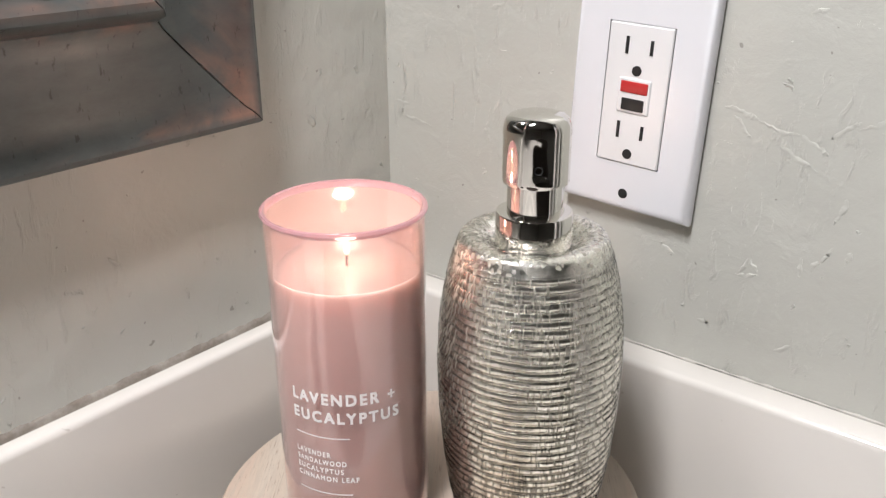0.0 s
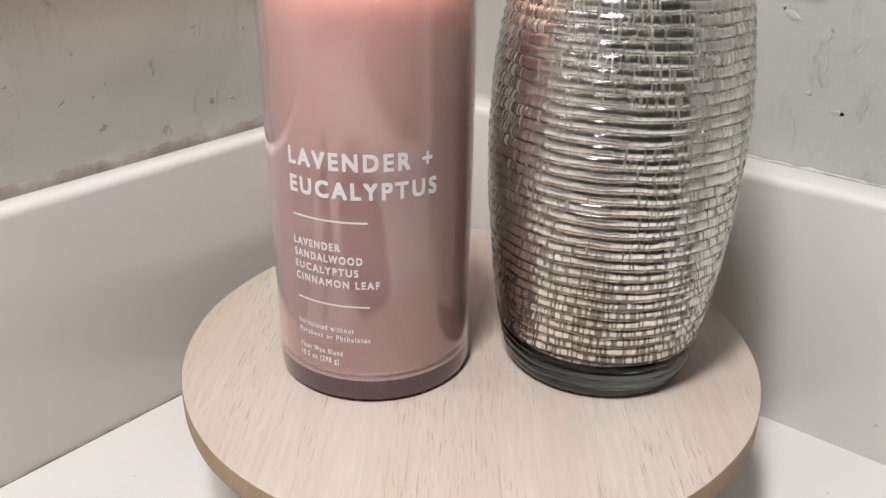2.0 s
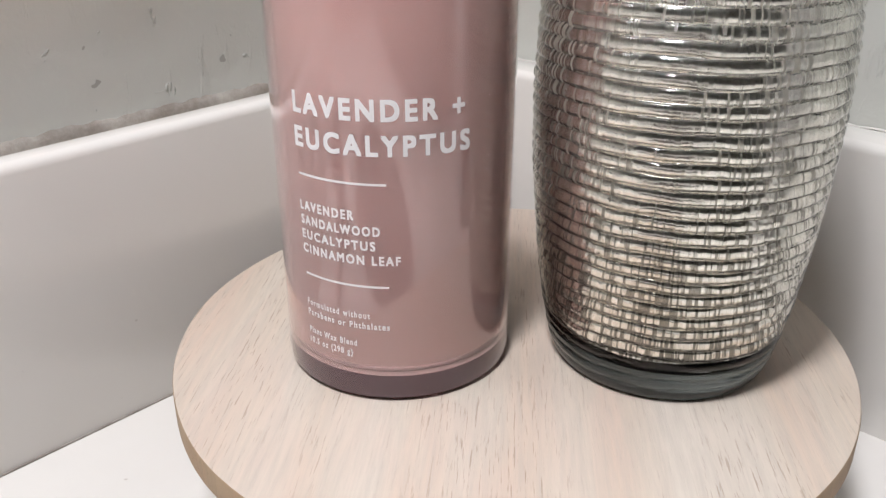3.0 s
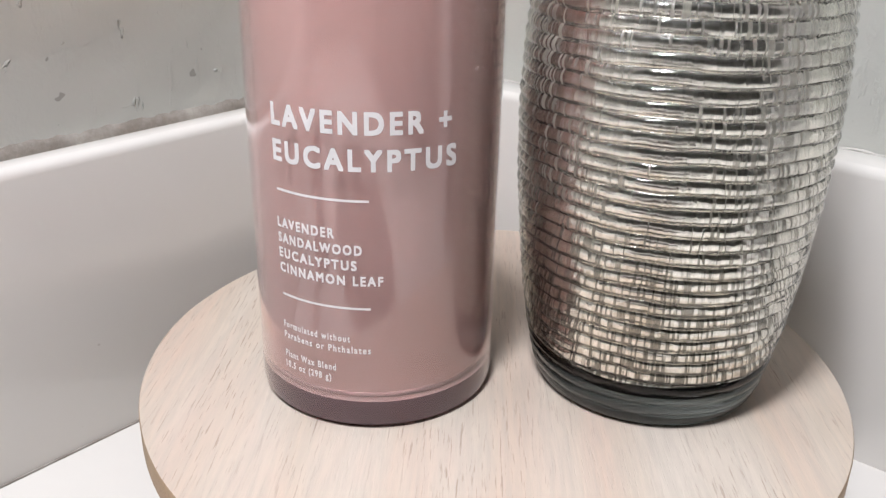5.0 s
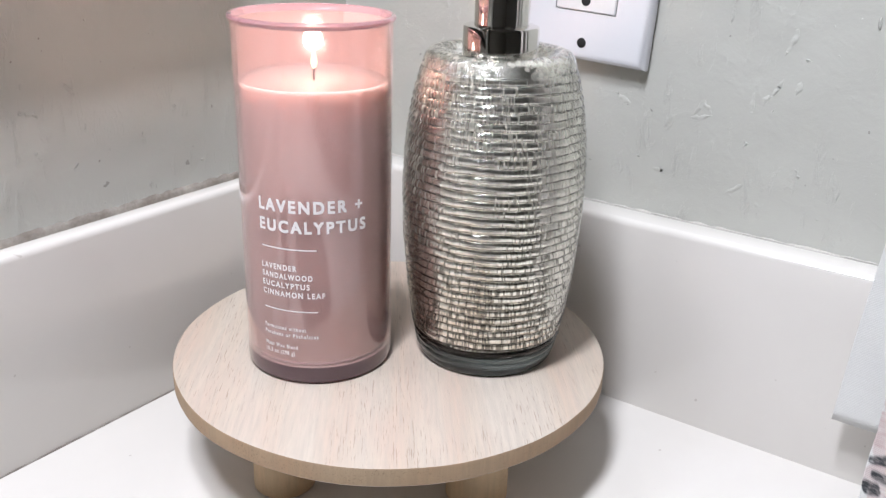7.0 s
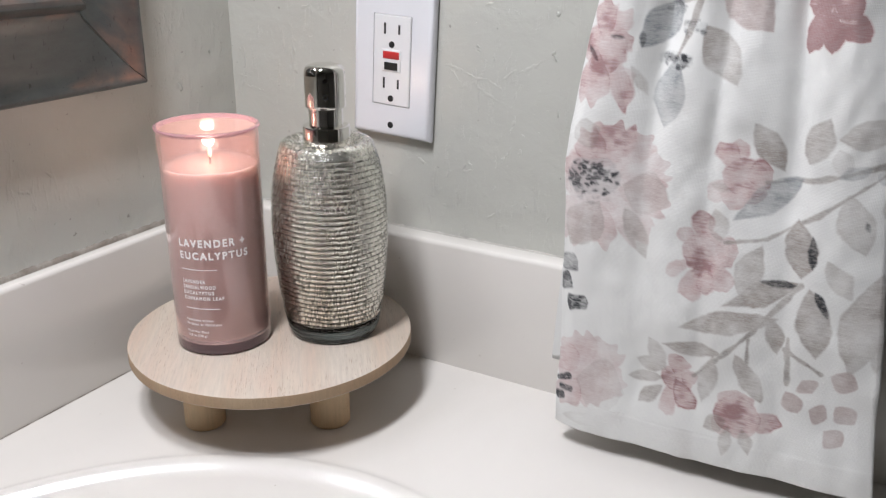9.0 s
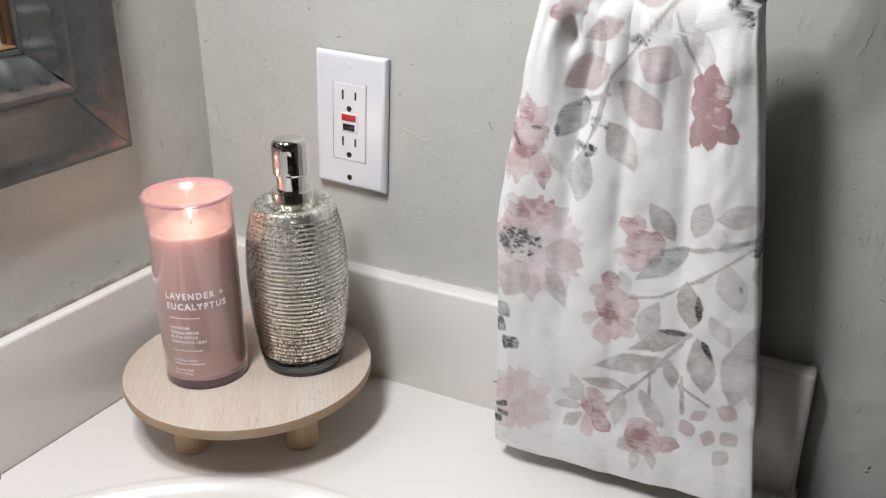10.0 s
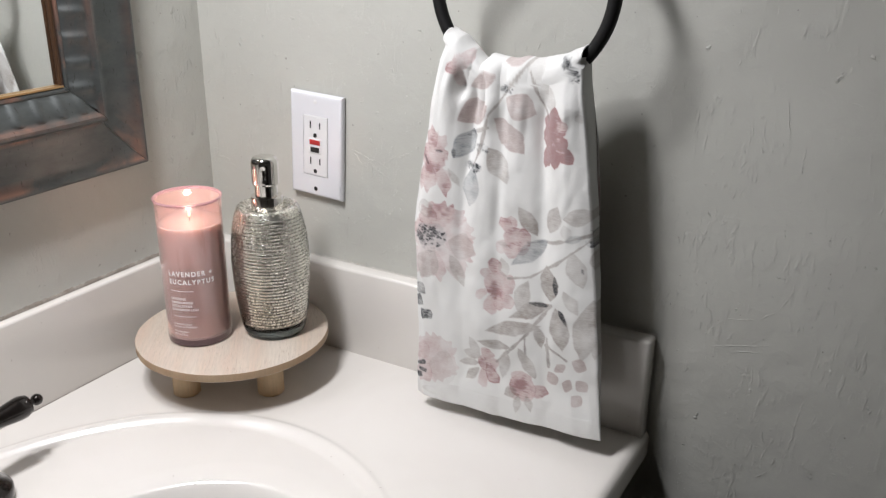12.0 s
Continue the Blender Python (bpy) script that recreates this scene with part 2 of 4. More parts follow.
FLAME = material("flame", (1, 0.8, 0.5), 0.5, Emission_Color=(1.0, 0.72, 0.42, 1), Emission_Strength=2.8)
BLOTCHED_BROWN = blotched_brown()
MIRROR = material("mirror_silver", (0.88, 0.9, 0.89), 0.01, 1.0)
CABINET = material("espresso_cabinet", (0.035, 0.024, 0.02), 0.4)
FLOOR = material("floor_vinyl", (0.11, 0.085, 0.065), 0.45)
CEILING = material("ceiling_white", (0.72, 0.72, 0.70), 0.8)
TOWEL = towel_cloth()


# ---- building helpers ----
def part(name, bm, mat, parent=None, label="", smooth=True):
    """Link a bmesh as one mesh object, under its thing if one is given."""
    me = bpy.data.meshes.new(name)
    bm.normal_update()
    bm.to_mesh(me)
    bm.free()
    me.materials.append(mat)
    if smooth:
        me.shade_smooth()
        me.set_sharp_from_angle(angle=radians(38))
    ob = new(name, me)
    if parent is not None:
        ob.parent = parent
    if label:
        ob["label"] = label
    return ob


def empty(name, place, label, category, group="", kind=""):
    ob = new(name)
    ob.location = place
    return tagged(ob, label, category, group, kind)


def box(x0, x1, y0, y1, z0, z1, bevel=0.0, segments=2, bm=None):
    bm = bm or bmesh.new()
    made = bmesh.ops.create_cube(bm, size=1.0)["verts"]
    for v in made:
        v.co = Vector(((x0 + x1) / 2 + v.co.x * (x1 - x0), (y0 + y1) / 2 + v.co.y * (y1 - y0), (z0 + z1) / 2 + v.co.z * (z1 - z0)))
    if bevel:
        edges = {e for v in made for e in v.link_edges}
        bmesh.ops.bevel(bm, geom=list(edges), offset=bevel, segments=segments, profile=0.5, affect="EDGES")
    return bm


def lathe(profile, seg=96, shape=None):
    """A surface turned round z from (radius, height) pairs; ends on the axis are closed to a point."""
    bm = bmesh.new()
    rings = []
    for i, (r, z) in enumerate(profile):
        if r < 1e-6:
            rings.append([bm.verts.new((0, 0, z))])
            continue
        ring = []
        for k in range(seg):
            a = 2 * math.pi * k / seg
            rr, zz = shape(r, z, a) if shape else (r, z)
            ring.append(bm.verts.new((rr * math.cos(a), rr * math.sin(a), zz)))
        rings.append(ring)
    for a, b in zip(rings, rings[1:]):
        for k in range(seg):
            j = (k + 1) % seg
            if len(a) == 1 and len(b) > 1:
                bm.faces.new((a[0], b[j], b[k]))
            elif len(b) == 1 and len(a) > 1:
                bm.faces.new((a[k], a[j], b[0]))
            elif len(a) > 1:
                bm.faces.new((a[k], a[j], b[j], b[k]))
    bmesh.ops.recalc_face_normals(bm, faces=bm.faces[:])
    return bm


def tube(path, radii, seg=20):
    """A round bar along points, with a radius at each."""
    bm = bmesh.new()
    pts = [Vector(p) for p in path]
    rings = []
    for i, p in enumerate(pts):
        d = (pts[min(i + 1, len(pts) - 1)] - pts[max(i - 1, 0)]).normalized()
        side = d.cross(Vector((0, 0, 1)))
        side = side.normalized() if side.length > 1e-4 else Vector((1, 0, 0))
        up = side.cross(d)
        r = radii[i] if isinstance(radii, (list, tuple)) else radii
        rings.append([bm.verts.new(p + r * (math.cos(2 * math.pi * k / seg) * side + math.sin(2 * math.pi * k / seg) * up)) for k in range(seg)])
    for a, b in zip(rings, rings[1:]):
        for k in range(seg):
            bm.faces.new((a[k], a[(k + 1) % seg], b[(k + 1) % seg], b[k]))
    bm.faces.new(rings[0])
    bm.faces.new(rings[-1])
    bmesh.ops.recalc_face_normals(bm, faces=bm.faces[:])
    return bm


def smoothstep(a, b, v):
    v = min(1.0, max(0.0, (v - a) / (b - a)))
    return v * v * (3 - 2 * v)


def between(table, v):
    """Linear look-up in (v, value) pairs."""
    return float(np.interp(v, [a for a, _ in table], [b for _, b in table]))


# ---- the room: walls, floor, ceiling ----
WALL_Y = -0.007
X_WEST, Y_SOUTH, Z_FLOOR, Z_CEIL = -3.3, -3.4, -0.83, 1.75
# South and west walls and ceiling are unseen; their tones set the bounced fill.
for name, dims, mat, label in (
    ("wall_north", (X_WEST - 0.1, 0.0, WALL_Y, 0.1, Z_FLOOR, Z_CEIL), PAINT, "grey painted hand-trowelled plaster wall behind the mirror"),
    ("wall_east", (0.0, 0.1, Y_SOUTH - 0.1, 0.1, Z_FLOOR, Z_CEIL), PAINT, "grey painted hand-trowelled plaster wall with outlet and towel ring"),
    ("wall_south", (X_WEST - 0.1, 0.0, Y_SOUTH - 0.1, Y_SOUTH, Z_FLOOR, Z_CEIL), SOUTH_BOUNCE, "unseen wall behind the camera, toned to bounce fill light"),
    ("wall_west", (X_WEST - 0.1, X_WEST, Y_SOUTH, WALL_Y, Z_FLOOR, Z_CEIL), WEST_BOUNCE, "unseen pale wall behind the camera, toned to bounce fill light"),
    ("floor", (X_WEST - 0.1, 0.1, Y_SOUTH - 0.1, 0.1, Z_FLOOR - 0.1, Z_FLOOR), FLOOR, "brown bathroom floor"),
    ("ceiling", (X_WEST - 0.1, 0.1, Y_SOUTH - 0.1, 0.1, Z_CEIL, Z_CEIL + 0.1), CEILING, "white ceiling"),
):
    tagged(part(name, box(*dims), mat, None, "", False), label, name.split("_")[0], kind="structure")

# thin ridges left by the trowel on the side wall: y, z, lean in degrees (0 points away from the corner), length
RIDGES_A = [
    (-0.626, 0.398, -90, 0.013), (-0.646, 0.315, -80, 0.036), (-0.623, 0.269, -84, 0.018), (-0.661, 0.282, -94, 0.029), (-0.602, 0.358, -103, 0.009),
    (-0.694, 0.334, -14, 0.008), (-0.551, 0.307, -84, 0.018), (-0.619, 0.306, -83, 0.017), (-0.630, 0.297, -65, 0.014), (-0.609, 0.123, 48, 0.025),
    (-0.631, 0.136, 11, 0.026), (-0.653, 0.145, 39, 0.022), (-0.667, 0.163, 63, 0.025), (-0.633, 0.110, 14, 0.053), (-0.640, 0.104, 12, 0.033),
    (-0.626, 0.199, -77, 0.017), (-0.633, 0.186, -82, 0.043), (-0.641, 0.177, -82, 0.014), (-0.689, 0.035, -96, 0.094), (-0.669, -0.015, 39, 0.013),
    (-0.700, 0.109, -96, 0.010), (-0.647, 0.075, -88, 0.035),
]
RIDGES_B = [
    (-0.232, 0.155, 10, 0.011), (-0.230, 0.159, 63, 0.009), (-0.234, 0.160, -50, 0.008), (-0.255, 0.165, -90, 0.010), (-0.261, 0.167, -108, 0.006),
    (-0.265, 0.173, -114, 0.010), (-0.274, 0.174, -106, 0.007), (-0.191, 0.158, -29, 0.010), (-0.214, 0.125, 0, 0.007), (-0.253, 0.123, 36, 0.009),
    (-0.220, 0.230, -13, 0.017), (-0.237, 0.226, -12, 0.019), (-0.253, 0.221, -30, 0.014), (-0.264, 0.229, 37, 0.015), (-0.247, 0.214, -24, 0.020),
    (-0.268, 0.194, -103, 0.013), (-0.221, 0.224, -45, 0.013), (-0.247, 0.276, 16, 0.007), (-0.018, 0.207, -10, 0.011), (-0.031, 0.197, -10, 0.022),
    (-0.087, 0.267, 22, 0.011), (-0.280, 0.236, 29, 0.025), (-0.161, 0.144, -32, 0.009),
]


def ridge_mesh(length, seed, high, wide):
    """A low tapering ridge of plaster lying along local -y, bent a little and uneven in height."""
    bm, rows, n = bmesh.new(), [], max(16, int(length / 0.0006))
    for i in range(n + 1):
        k = i / n
        d = k * length
        body = math.sin(math.pi * k) ** 0.6
        bend = 0.08 * length * math.sin(math.pi * k) * noise.noise((seed * 3.7, 0.5, 0.0)) + 0.0012 * noise.noise((seed, d * 130, 2.0)) + 0.0006 * noise.noise((seed, d * 520, 7.0))
        broken = min(1.0, max(0.0, 0.62 + 1.3 * noise.noise((seed * 1.3, d * 330, 5.0))))
        h = high * body * broken
        w = wide * (0.35 + 0.65 * body) * (0.8 + 0.7 * noise.noise((seed * 2.1, d * 260, 3.0)))
        rows.append([bm.verts.new((x, -(k - 0.5) * length, bend + z)) for x, z in ((0.0005, -1.6 * w), (-0.35 * h, -0.5 * w), (-h, 0.25 * w), (-0.5 * h, 0.6 * w), (0.0005, 0.8 * w))])
    for p, q in zip(rows, rows[1:]):
        for k in range(4):
            bm.faces.new((p[k], q[k], q[k + 1], p[k + 1]))
    bmesh.ops.recalc_face_normals(bm, faces=bm.faces[:])
    return bm


east = bpy.data.objects["wall_east"]
for k, (y, z, lean, length) in enumerate(RIDGES_A + RIDGES_B):
    ob = part("plaster_ridge", ridge_mesh(length, k + 1.0, *((0.00050, 0.0011) if k < len(RIDGES_A) else (0.00050, 0.0021))), PAINT, east)
    ob.matrix_basis = pose(0, y, z, -lean, 0, 0)

# ---- vanity: counter with oval basin, splashes, cabinet ----
DEPTH, WIDTH, SPLASH, THICK = 0.562, 0.92, 0.1020, 0.0195
RIM = (-0.459, -0.268, 0.279, 0.232)
BOWL = (-0.459, -0.305, 0.192, 0.128)


def counter_height(x, y):
    e = math.hypot((x - RIM[0]) / RIM[2], (y - RIM[1]) / RIM[3])
    z = -0.0045 * (1 - smoothstep(0.965, 1.0, e)) + 0.0016 * math.exp(-(((e - 1.012) / 0.014) ** 2))
    b = math.hypot((x - BOWL[0]) / BOWL[2], (y - BOWL[1]) / BOWL[3])
    z -= 0.006 * (1 - smoothstep(1.0, 1.22, b))
    u = max(0.0, 1.09 - b) / 1.09
    z -= 0.125 * (1 - (1 - u) ** 2.4) * u / (u + 0.045)
    edge = y + DEPTH
    if edge < 0.010:
        z -= 0.010 - math.sqrt(max(0.0, 0.010**2 - (0.010 - edge) ** 2))
    return z


def counter_mesh():
    bm = bmesh.new()
    xs = list(np.arange(-WIDTH, -0.0009, 0.0024)) + [-0.001]
    ys = [-DEPTH + 0.010 * (1 - math.cos(a * math.pi / 16)) for a in range(8)] + list(np.arange(-DEPTH + 0.010, WALL_Y - 0.002, 0.0024)) + [WALL_Y - 0.001]
    grid = [[bm.verts.new((x, y, counter_height(x, y))) for y in ys] for x in xs]
    for i in range(len(xs) - 1):
        for j in range(len(ys) - 1):
            bm.faces.new((grid[i][j], grid[i + 1][j], grid[i + 1][j + 1], grid[i][j + 1]))
    rim = [grid[i][0] for i in range(len(xs))] + grid[-1][1:] + [grid[i][-1] for i in range(len(xs) - 2, -1, -1)] + grid[0][-2:0:-1]
    low = [bm.verts.new((v.co.x, v.co.y, -0.028)) for v in rim]
    for k in range(len(rim)):
        j = (k + 1) % len(rim)
        bm.faces.new((rim[k], low[k], low[j], rim[j]))
    return bm


top = empty("bathroom_counter", (0, 0, 0), "cream cultured-marble vanity top with moulded oval basin", "counter")
part("slab", counter_mesh(), MARBLE, top)
part("backsplash", box(-WIDTH, -0.001, -THICK, WALL_Y - 0.0005, -0.008, SPLASH, 0.0034, 4), MARBLE, top)
part("sidesplash", box(-THICK, -0.0001, -DEPTH + 0.003, -THICK - 0.0005, -0.008, SPLASH, 0.0034, 4), MARBLE, top)
CAULK_WHITE = material("aged_white_caulk", (0.55, 0.53, 0.49), 0.6)
bead = [(-0.0006, y, SPLASH - 0.0004 + 0.0003 * noise.noise((y * 150, 3.0, 0.0))) for y in np.arange(-0.56, -THICK, 0.002)]
part("caulk_bead", tube(bead, [max(0.0003, 0.0005 + 0.0010 * noise.noise((y * 170, 9.0, 0.0)) + 0.0005 * noise.noise((y * 60, 4.0, 0.0))) for _, y, _ in bead], 10), CAULK_WHITE, top, "rough white caulk bead")
# Ragged brown strip a few millimetres high, along the top of the backsplash.
wall_strip = bmesh.new()
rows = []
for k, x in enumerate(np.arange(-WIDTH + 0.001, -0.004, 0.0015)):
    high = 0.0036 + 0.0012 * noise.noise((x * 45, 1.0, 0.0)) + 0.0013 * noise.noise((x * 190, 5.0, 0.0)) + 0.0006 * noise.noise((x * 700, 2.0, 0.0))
    rows.append([wall_strip.verts.new((x, WALL_Y - d, SPLASH - 0.0015 + h)) for d, h in ((0.0012, 0.0), (0.0011, 0.0020), (0.0007, 0.0015 + 0.6 * high), (-0.0004, 0.0015 + high))])
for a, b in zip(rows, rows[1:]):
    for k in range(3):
        wall_strip.faces.new((a[k], b[k], b[k + 1], a[k + 1]))
part("brown_strip", wall_strip, BLOTCHED_BROWN, top, "brown blotched strip with a ragged top against the wall")
part("caulk", box(-WIDTH, -THICK, -THICK - 0.0006, -THICK + 0.001, -0.001, 0.0007), BLOTCHED_BROWN, top, "thin dark grimy joint")

cab = empty("vanity_cabinet", (0, 0, Z_FLOOR), "dark espresso wooden vanity cabinet under the top", "cabinet")
part("body", box(-WIDTH + 0.012, -0.012, -DEPTH + 0.028, WALL_Y - 0.002, 0.0, -Z_FLOOR - 0.0285, 0.002), CABINET, cab)
for k in range(2):
    x0 = -WIDTH + 0.03 + k * 0.44
    part("door", box(x0, x0 + 0.42, -DEPTH + 0.010, -DEPTH + 0.0275, 0.10, 0.76, 0.003), CABINET, cab)

# ---- mirror with a wide pewter frame ----
M_RIGHT, M_LEFT, M_BOTTOM, M_TOP = -0.1092, -0.80, 0.2175, 0.88
# inward distance and depth off the wall of the moulding
MOULD = [(0.0, 0.0075), (0.0, 0.0235), (0.0012, 0.0262), (0.0036, 0.0274), (0.0066, 0.0266), (0.0100, 0.0245), (0.0180, 0.0237), (0.0300, 0.0239),
         (0.0420, 0.0247), (0.0500, 0.0260), (0.0545, 0.0290), (0.0578, 0.0405), (0.0610, 0.0445), (0.0645, 0.0448), (0.0670, 0.0428), (0.0690, 0.0412),
         (0.0712, 0.0410), (0.0740, 0.0405), (0.0770, 0.0396), (0.0800, 0.0385), (0.0830, 0.0372), (0.0860, 0.0358), (0.0885, 0.0344), (0.0910, 0.0330), (0.0922, 0.0338), (0.0945, 0.0335), (0.0955, 0.0318), (0.0962, 0.0260)]


def rail(side):
    """One mitred rail of the frame: 0 bottom, 1 right, 2 top, 3 left."""
    w, h = M_RIGHT - M_LEFT, M_TOP - M_BOTTOM
    length = w if side % 2 == 0 else h
    count = int(length / 0.0009)
    bm, rows = bmesh.new(), []
    for i in range(count + 1):
        row = []
        for d, depth in MOULD:
            s = d + 0.0004 + (length - 2 * d - 0.0008) * i / count
            if 0.068 < d < 0.0915:
                hump = abs(math.cos(math.pi * (s - (0.0937 if side % 2 else 0.5830)) / 0.0233))
                depth += (0.0026 * hump**5 - 0.0008) * smoothstep(0.068, 0.0715, d) * smoothstep(0.0915, 0.0885, d)
            depth += 0.0004 * noise.noise((s * 40, d * 60, side * 7.0))
            a, b = {0: (s, d), 1: (w - d, s), 2: (w - s, h - d), 3: (d, h - s)}[side]
            row.append(bm.verts.new((M_LEFT + a, -depth, M_BOTTOM + b)))
        rows.append(row)
    for p, q in zip(rows, rows[1:]):
        for k in range(len(MOULD) - 1):
            bm.faces.new((p[k], q[k], q[k + 1], p[k + 1]))
    bmesh.ops.recalc_face_normals(bm, faces=bm.faces[:])
    return bm


mirror = empty("wall_mirror", (0, 0, 0), "wall mirror in a wide pewter frame with rubbed copper edges", "mirror")
for side in range(4):
    ob = part("frame_rail", rail(side), PEWTER, mirror, "" if side else "grey pewter rail with copper rubbed along its edge")
    rub = ob.data.attributes.new("rub", "FLOAT", "POINT")
    for v in ob.data.vertices:
        d = MOULD[v.index % len(MOULD)][0]
        corner = smoothstep(0.085, 0.020, v.co.z - M_BOTTOM) * smoothstep(0.007, 0.012, d) * smoothstep(0.056, 0.030, d) if side == 1 else 0.0
        rub.data[v.index].value = max(
            0.8 * corner, (0.35 if side % 2 else 0.95) * math.exp(-(((d - 0.0075) / 0.0030) ** 2)), (0.4 if side % 2 else 1.0) * math.exp(-(((d - 0.0550) / 0.0025) ** 2)), (0.45 if side % 2 else 0.9) * math.exp(-(((d - 0.0665) / 0.0025) ** 2)), 1.0 if d > 0.0915 else 0)
IN = 0.0960
bm = box(M_LEFT + IN, M_RIGHT - IN, -0.0275, -0.0160, M_BOTTOM + IN, M_TOP - IN)
part("mirror_glass", bm, MIRROR, mirror, "", False)
part("inner_lip", box(M_LEFT + IN, M_RIGHT - IN, -0.0330, -0.0276, M_BOTTOM + IN, M_BOTTOM + IN + 0.002, 0.0006), GILT, mirror, "rubbed golden inner lip")
part("inner_lip", box(M_RIGHT - IN - 0.0034, M_RIGHT - IN, -0.0330, -0.0276, M_BOTTOM + IN + 0.002, M_TOP - IN, 0.0008), LIP_BROWN, mirror, "dark brown inner lip")

# ---- outlet ----
OUT_Y, OUT_Z = -0.1710, 0.2322
outlet = empty("wall_outlet", (0, OUT_Y, OUT_Z), "white ground-fault wall outlet with red and black buttons", "outlet")
PW, PH = 0.0345, 0.0573


def plate_mesh():
    """A cover plate with a rolled edge and a rectangular window, standing a little off the wall."""
    bm = bmesh.new()
    win = (0.0166, 0.0334)
    rings = []
    for inset, x in ((0.0, -0.0015), (0.0, -0.0042), (0.0007, -0.0060), (0.0021, -0.0071), (0.0036, -0.00745), (0.0046, -0.0075), (0.0056, -0.0075)):
        rings.append([bm.verts.new((x, sy * (PW - inset), sz * (PH - inset))) for sy, sz in ((1, 1), (-1, 1), (-1, -1), (1, -1))])
    rings.append([bm.verts.new((-0.0075, sy * win[0], sz * win[1])) for sy, sz in ((1, 1), (-1, 1), (-1, -1), (1, -1))])
    rings.append([bm.verts.new((-0.0015, sy * win[0], sz * win[1])) for sy, sz in ((1, 1), (-1, 1), (-1, -1), (1, -1))])
    for a, b in zip(rings, rings[1:]):
        for k in range(4):
            bm.faces.new((a[k], a[(k + 1) % 4], b[(k + 1) % 4], b[k]))
    bmesh.ops.recalc_face_normals(bm, faces=bm.faces[:])
    return bm


part("cover_plate", plate_mesh(), PLATE_WHITE, outlet)
part("device_face", box(-0.0082, 0.0, -0.0161, 0.0161, -0.0331, 0.0331, 0.0006, 1), DEVICE_WHITE, outlet, "", False)
part("button_frame", box(-0.0089, -0.0070, -0.0084, 0.0084, -0.0081, 0.0085, 0.0006, 1), DEVICE_WHITE, outlet, "raised white frame round the buttons", False)
# Black slab on the wall paints the shade in the gap behind the plate.
part("gap_shade", box(-0.0014, -0.0002, -0.031, 0.031, -0.053, 0.053), SLOT, outlet, "black slab for the shade in the gap behind the plate")
for sgn in (1, -1):
    zc = 0.0205 * sgn + (0.0 if sgn > 0 else 0.001)
    for dy, hh in ((0.0062, 0.0040), (-0.0062, 0.0034)):
        part("slot", box(-0.00845, -0.0070, dy - 0.0008, dy + 0.0008, zc + 0.0028 - hh, zc + 0.0028 + hh), SLOT, outlet)
    bm = lathe([(0, 0.0), (0.0024, 0.0), (0.0024, 0.002), (0, 0.002)], 20)
    g = part("ground_hole", bm, SLOT, outlet)
    g.matrix_basis = pose(-0.0065, 0.0, zc - 0.0085, 0, -90, 0)
part("test_button", box(-0.0094, -0.0070, -0.0070, 0.0070, 0.0016, 0.0070, 0.0005), RED, outlet, "red test button")
part("reset_button", box(-0.0094, -0.0070, -0.0058, 0.0058, -0.0067, -0.0010, 0.0005), BLACK, outlet, "black reset button")
for zc in (0.0484, -0.0484):
    bm = lathe([(0, -0.0002), (0.0022, -0.0002), (0.0025, 0.0004), (0.0017, 0.0007), (0, 0.0007)], 20)
    s = part("screw", bm, DEVICE_WHITE if zc > 0 else SLOT, outlet, "white screw" if zc > 0 else "empty dark screw hole")
    s.matrix_basis = pose(-0.0073, 0, zc, 0, -90, 0)

outlet.rotation_euler = (radians(2.6), 0, 0)

# ---- round wooden riser ----
TRAY = (-0.1190, -0.1368)
TOP_Z, TRAY_R, BOARD_T = 0.0512, 0.1005, 0.0086
riser = empty("wooden_riser", (*TRAY, 0.0), "round pale wooden riser on short peg legs", "riser")


def disc_mesh(z0, z1, r):
    c = 0.0009
    return lathe([(0, z0), (r - c, z0), (r, z0 + c), (r, z1 - c), (r - c * 0.3, z1 - c * 0.25), (r - c, z1), (r * 0.5, z1), (0, z1)], 160,
                 lambda rr, z, a: (rr + (0.0004 * noise.noise((3 * math.cos(a), 3 * math.sin(a), 1.0)) if rr > 0.09 else 0), z))


board = part("board", disc_mesh(TOP_Z - BOARD_T, TOP_Z, TRAY_R), BOARD, riser)
board.data.materials.append(BOARD_EDGE)
for poly in board.data.polygons:
    if abs(poly.normal.z) < 0.5:
        poly.material_index = 1
for k in range(4):
    a = radians(167 + 90 * k)
    leg = part("leg", lathe([(0, 0.0002), (0.0128, 0.0002), (0.0138, 0.0012), (0.0138, TOP_Z - BOARD_T), (0, TOP_Z - BOARD_T)], 40), PEG, riser, "" if k else "yellowish pine peg leg")
    leg.location = (0.0615 * math.cos(a), 0.0615 * math.sin(a), 0)

# ---- candle ----
CANDLE = (-0.1450, -0.1152)
R_GLASS = 0.0328
WAX_Z, FOOT_Z = 0.1272, 0.0080
candle = empty("candle", (*CANDLE, TOP_Z + 0.0003), "lit mauve wax candle in a tall frosted pink glass jar", "candle")
jar = [(0.0290, FOOT_Z), (0.0327, FOOT_Z), (R_GLASS, 0.05), (R_GLASS, 0.10), (0.0329, 0.138), (0.0331, 0.1488),
       (0.0332, 0.1503), (0.0313, 0.1503), (0.0308, 0.1460), (0.0306, WAX_Z + 0.0006),
       (0.0306, 0.0100), (0.0290, FOOT_Z)]
glass = part("glass_jar", lathe(jar, 128), PINK_GLASS, candle, "frosted translucent pink glass jar")
glass.visible_shadow = False
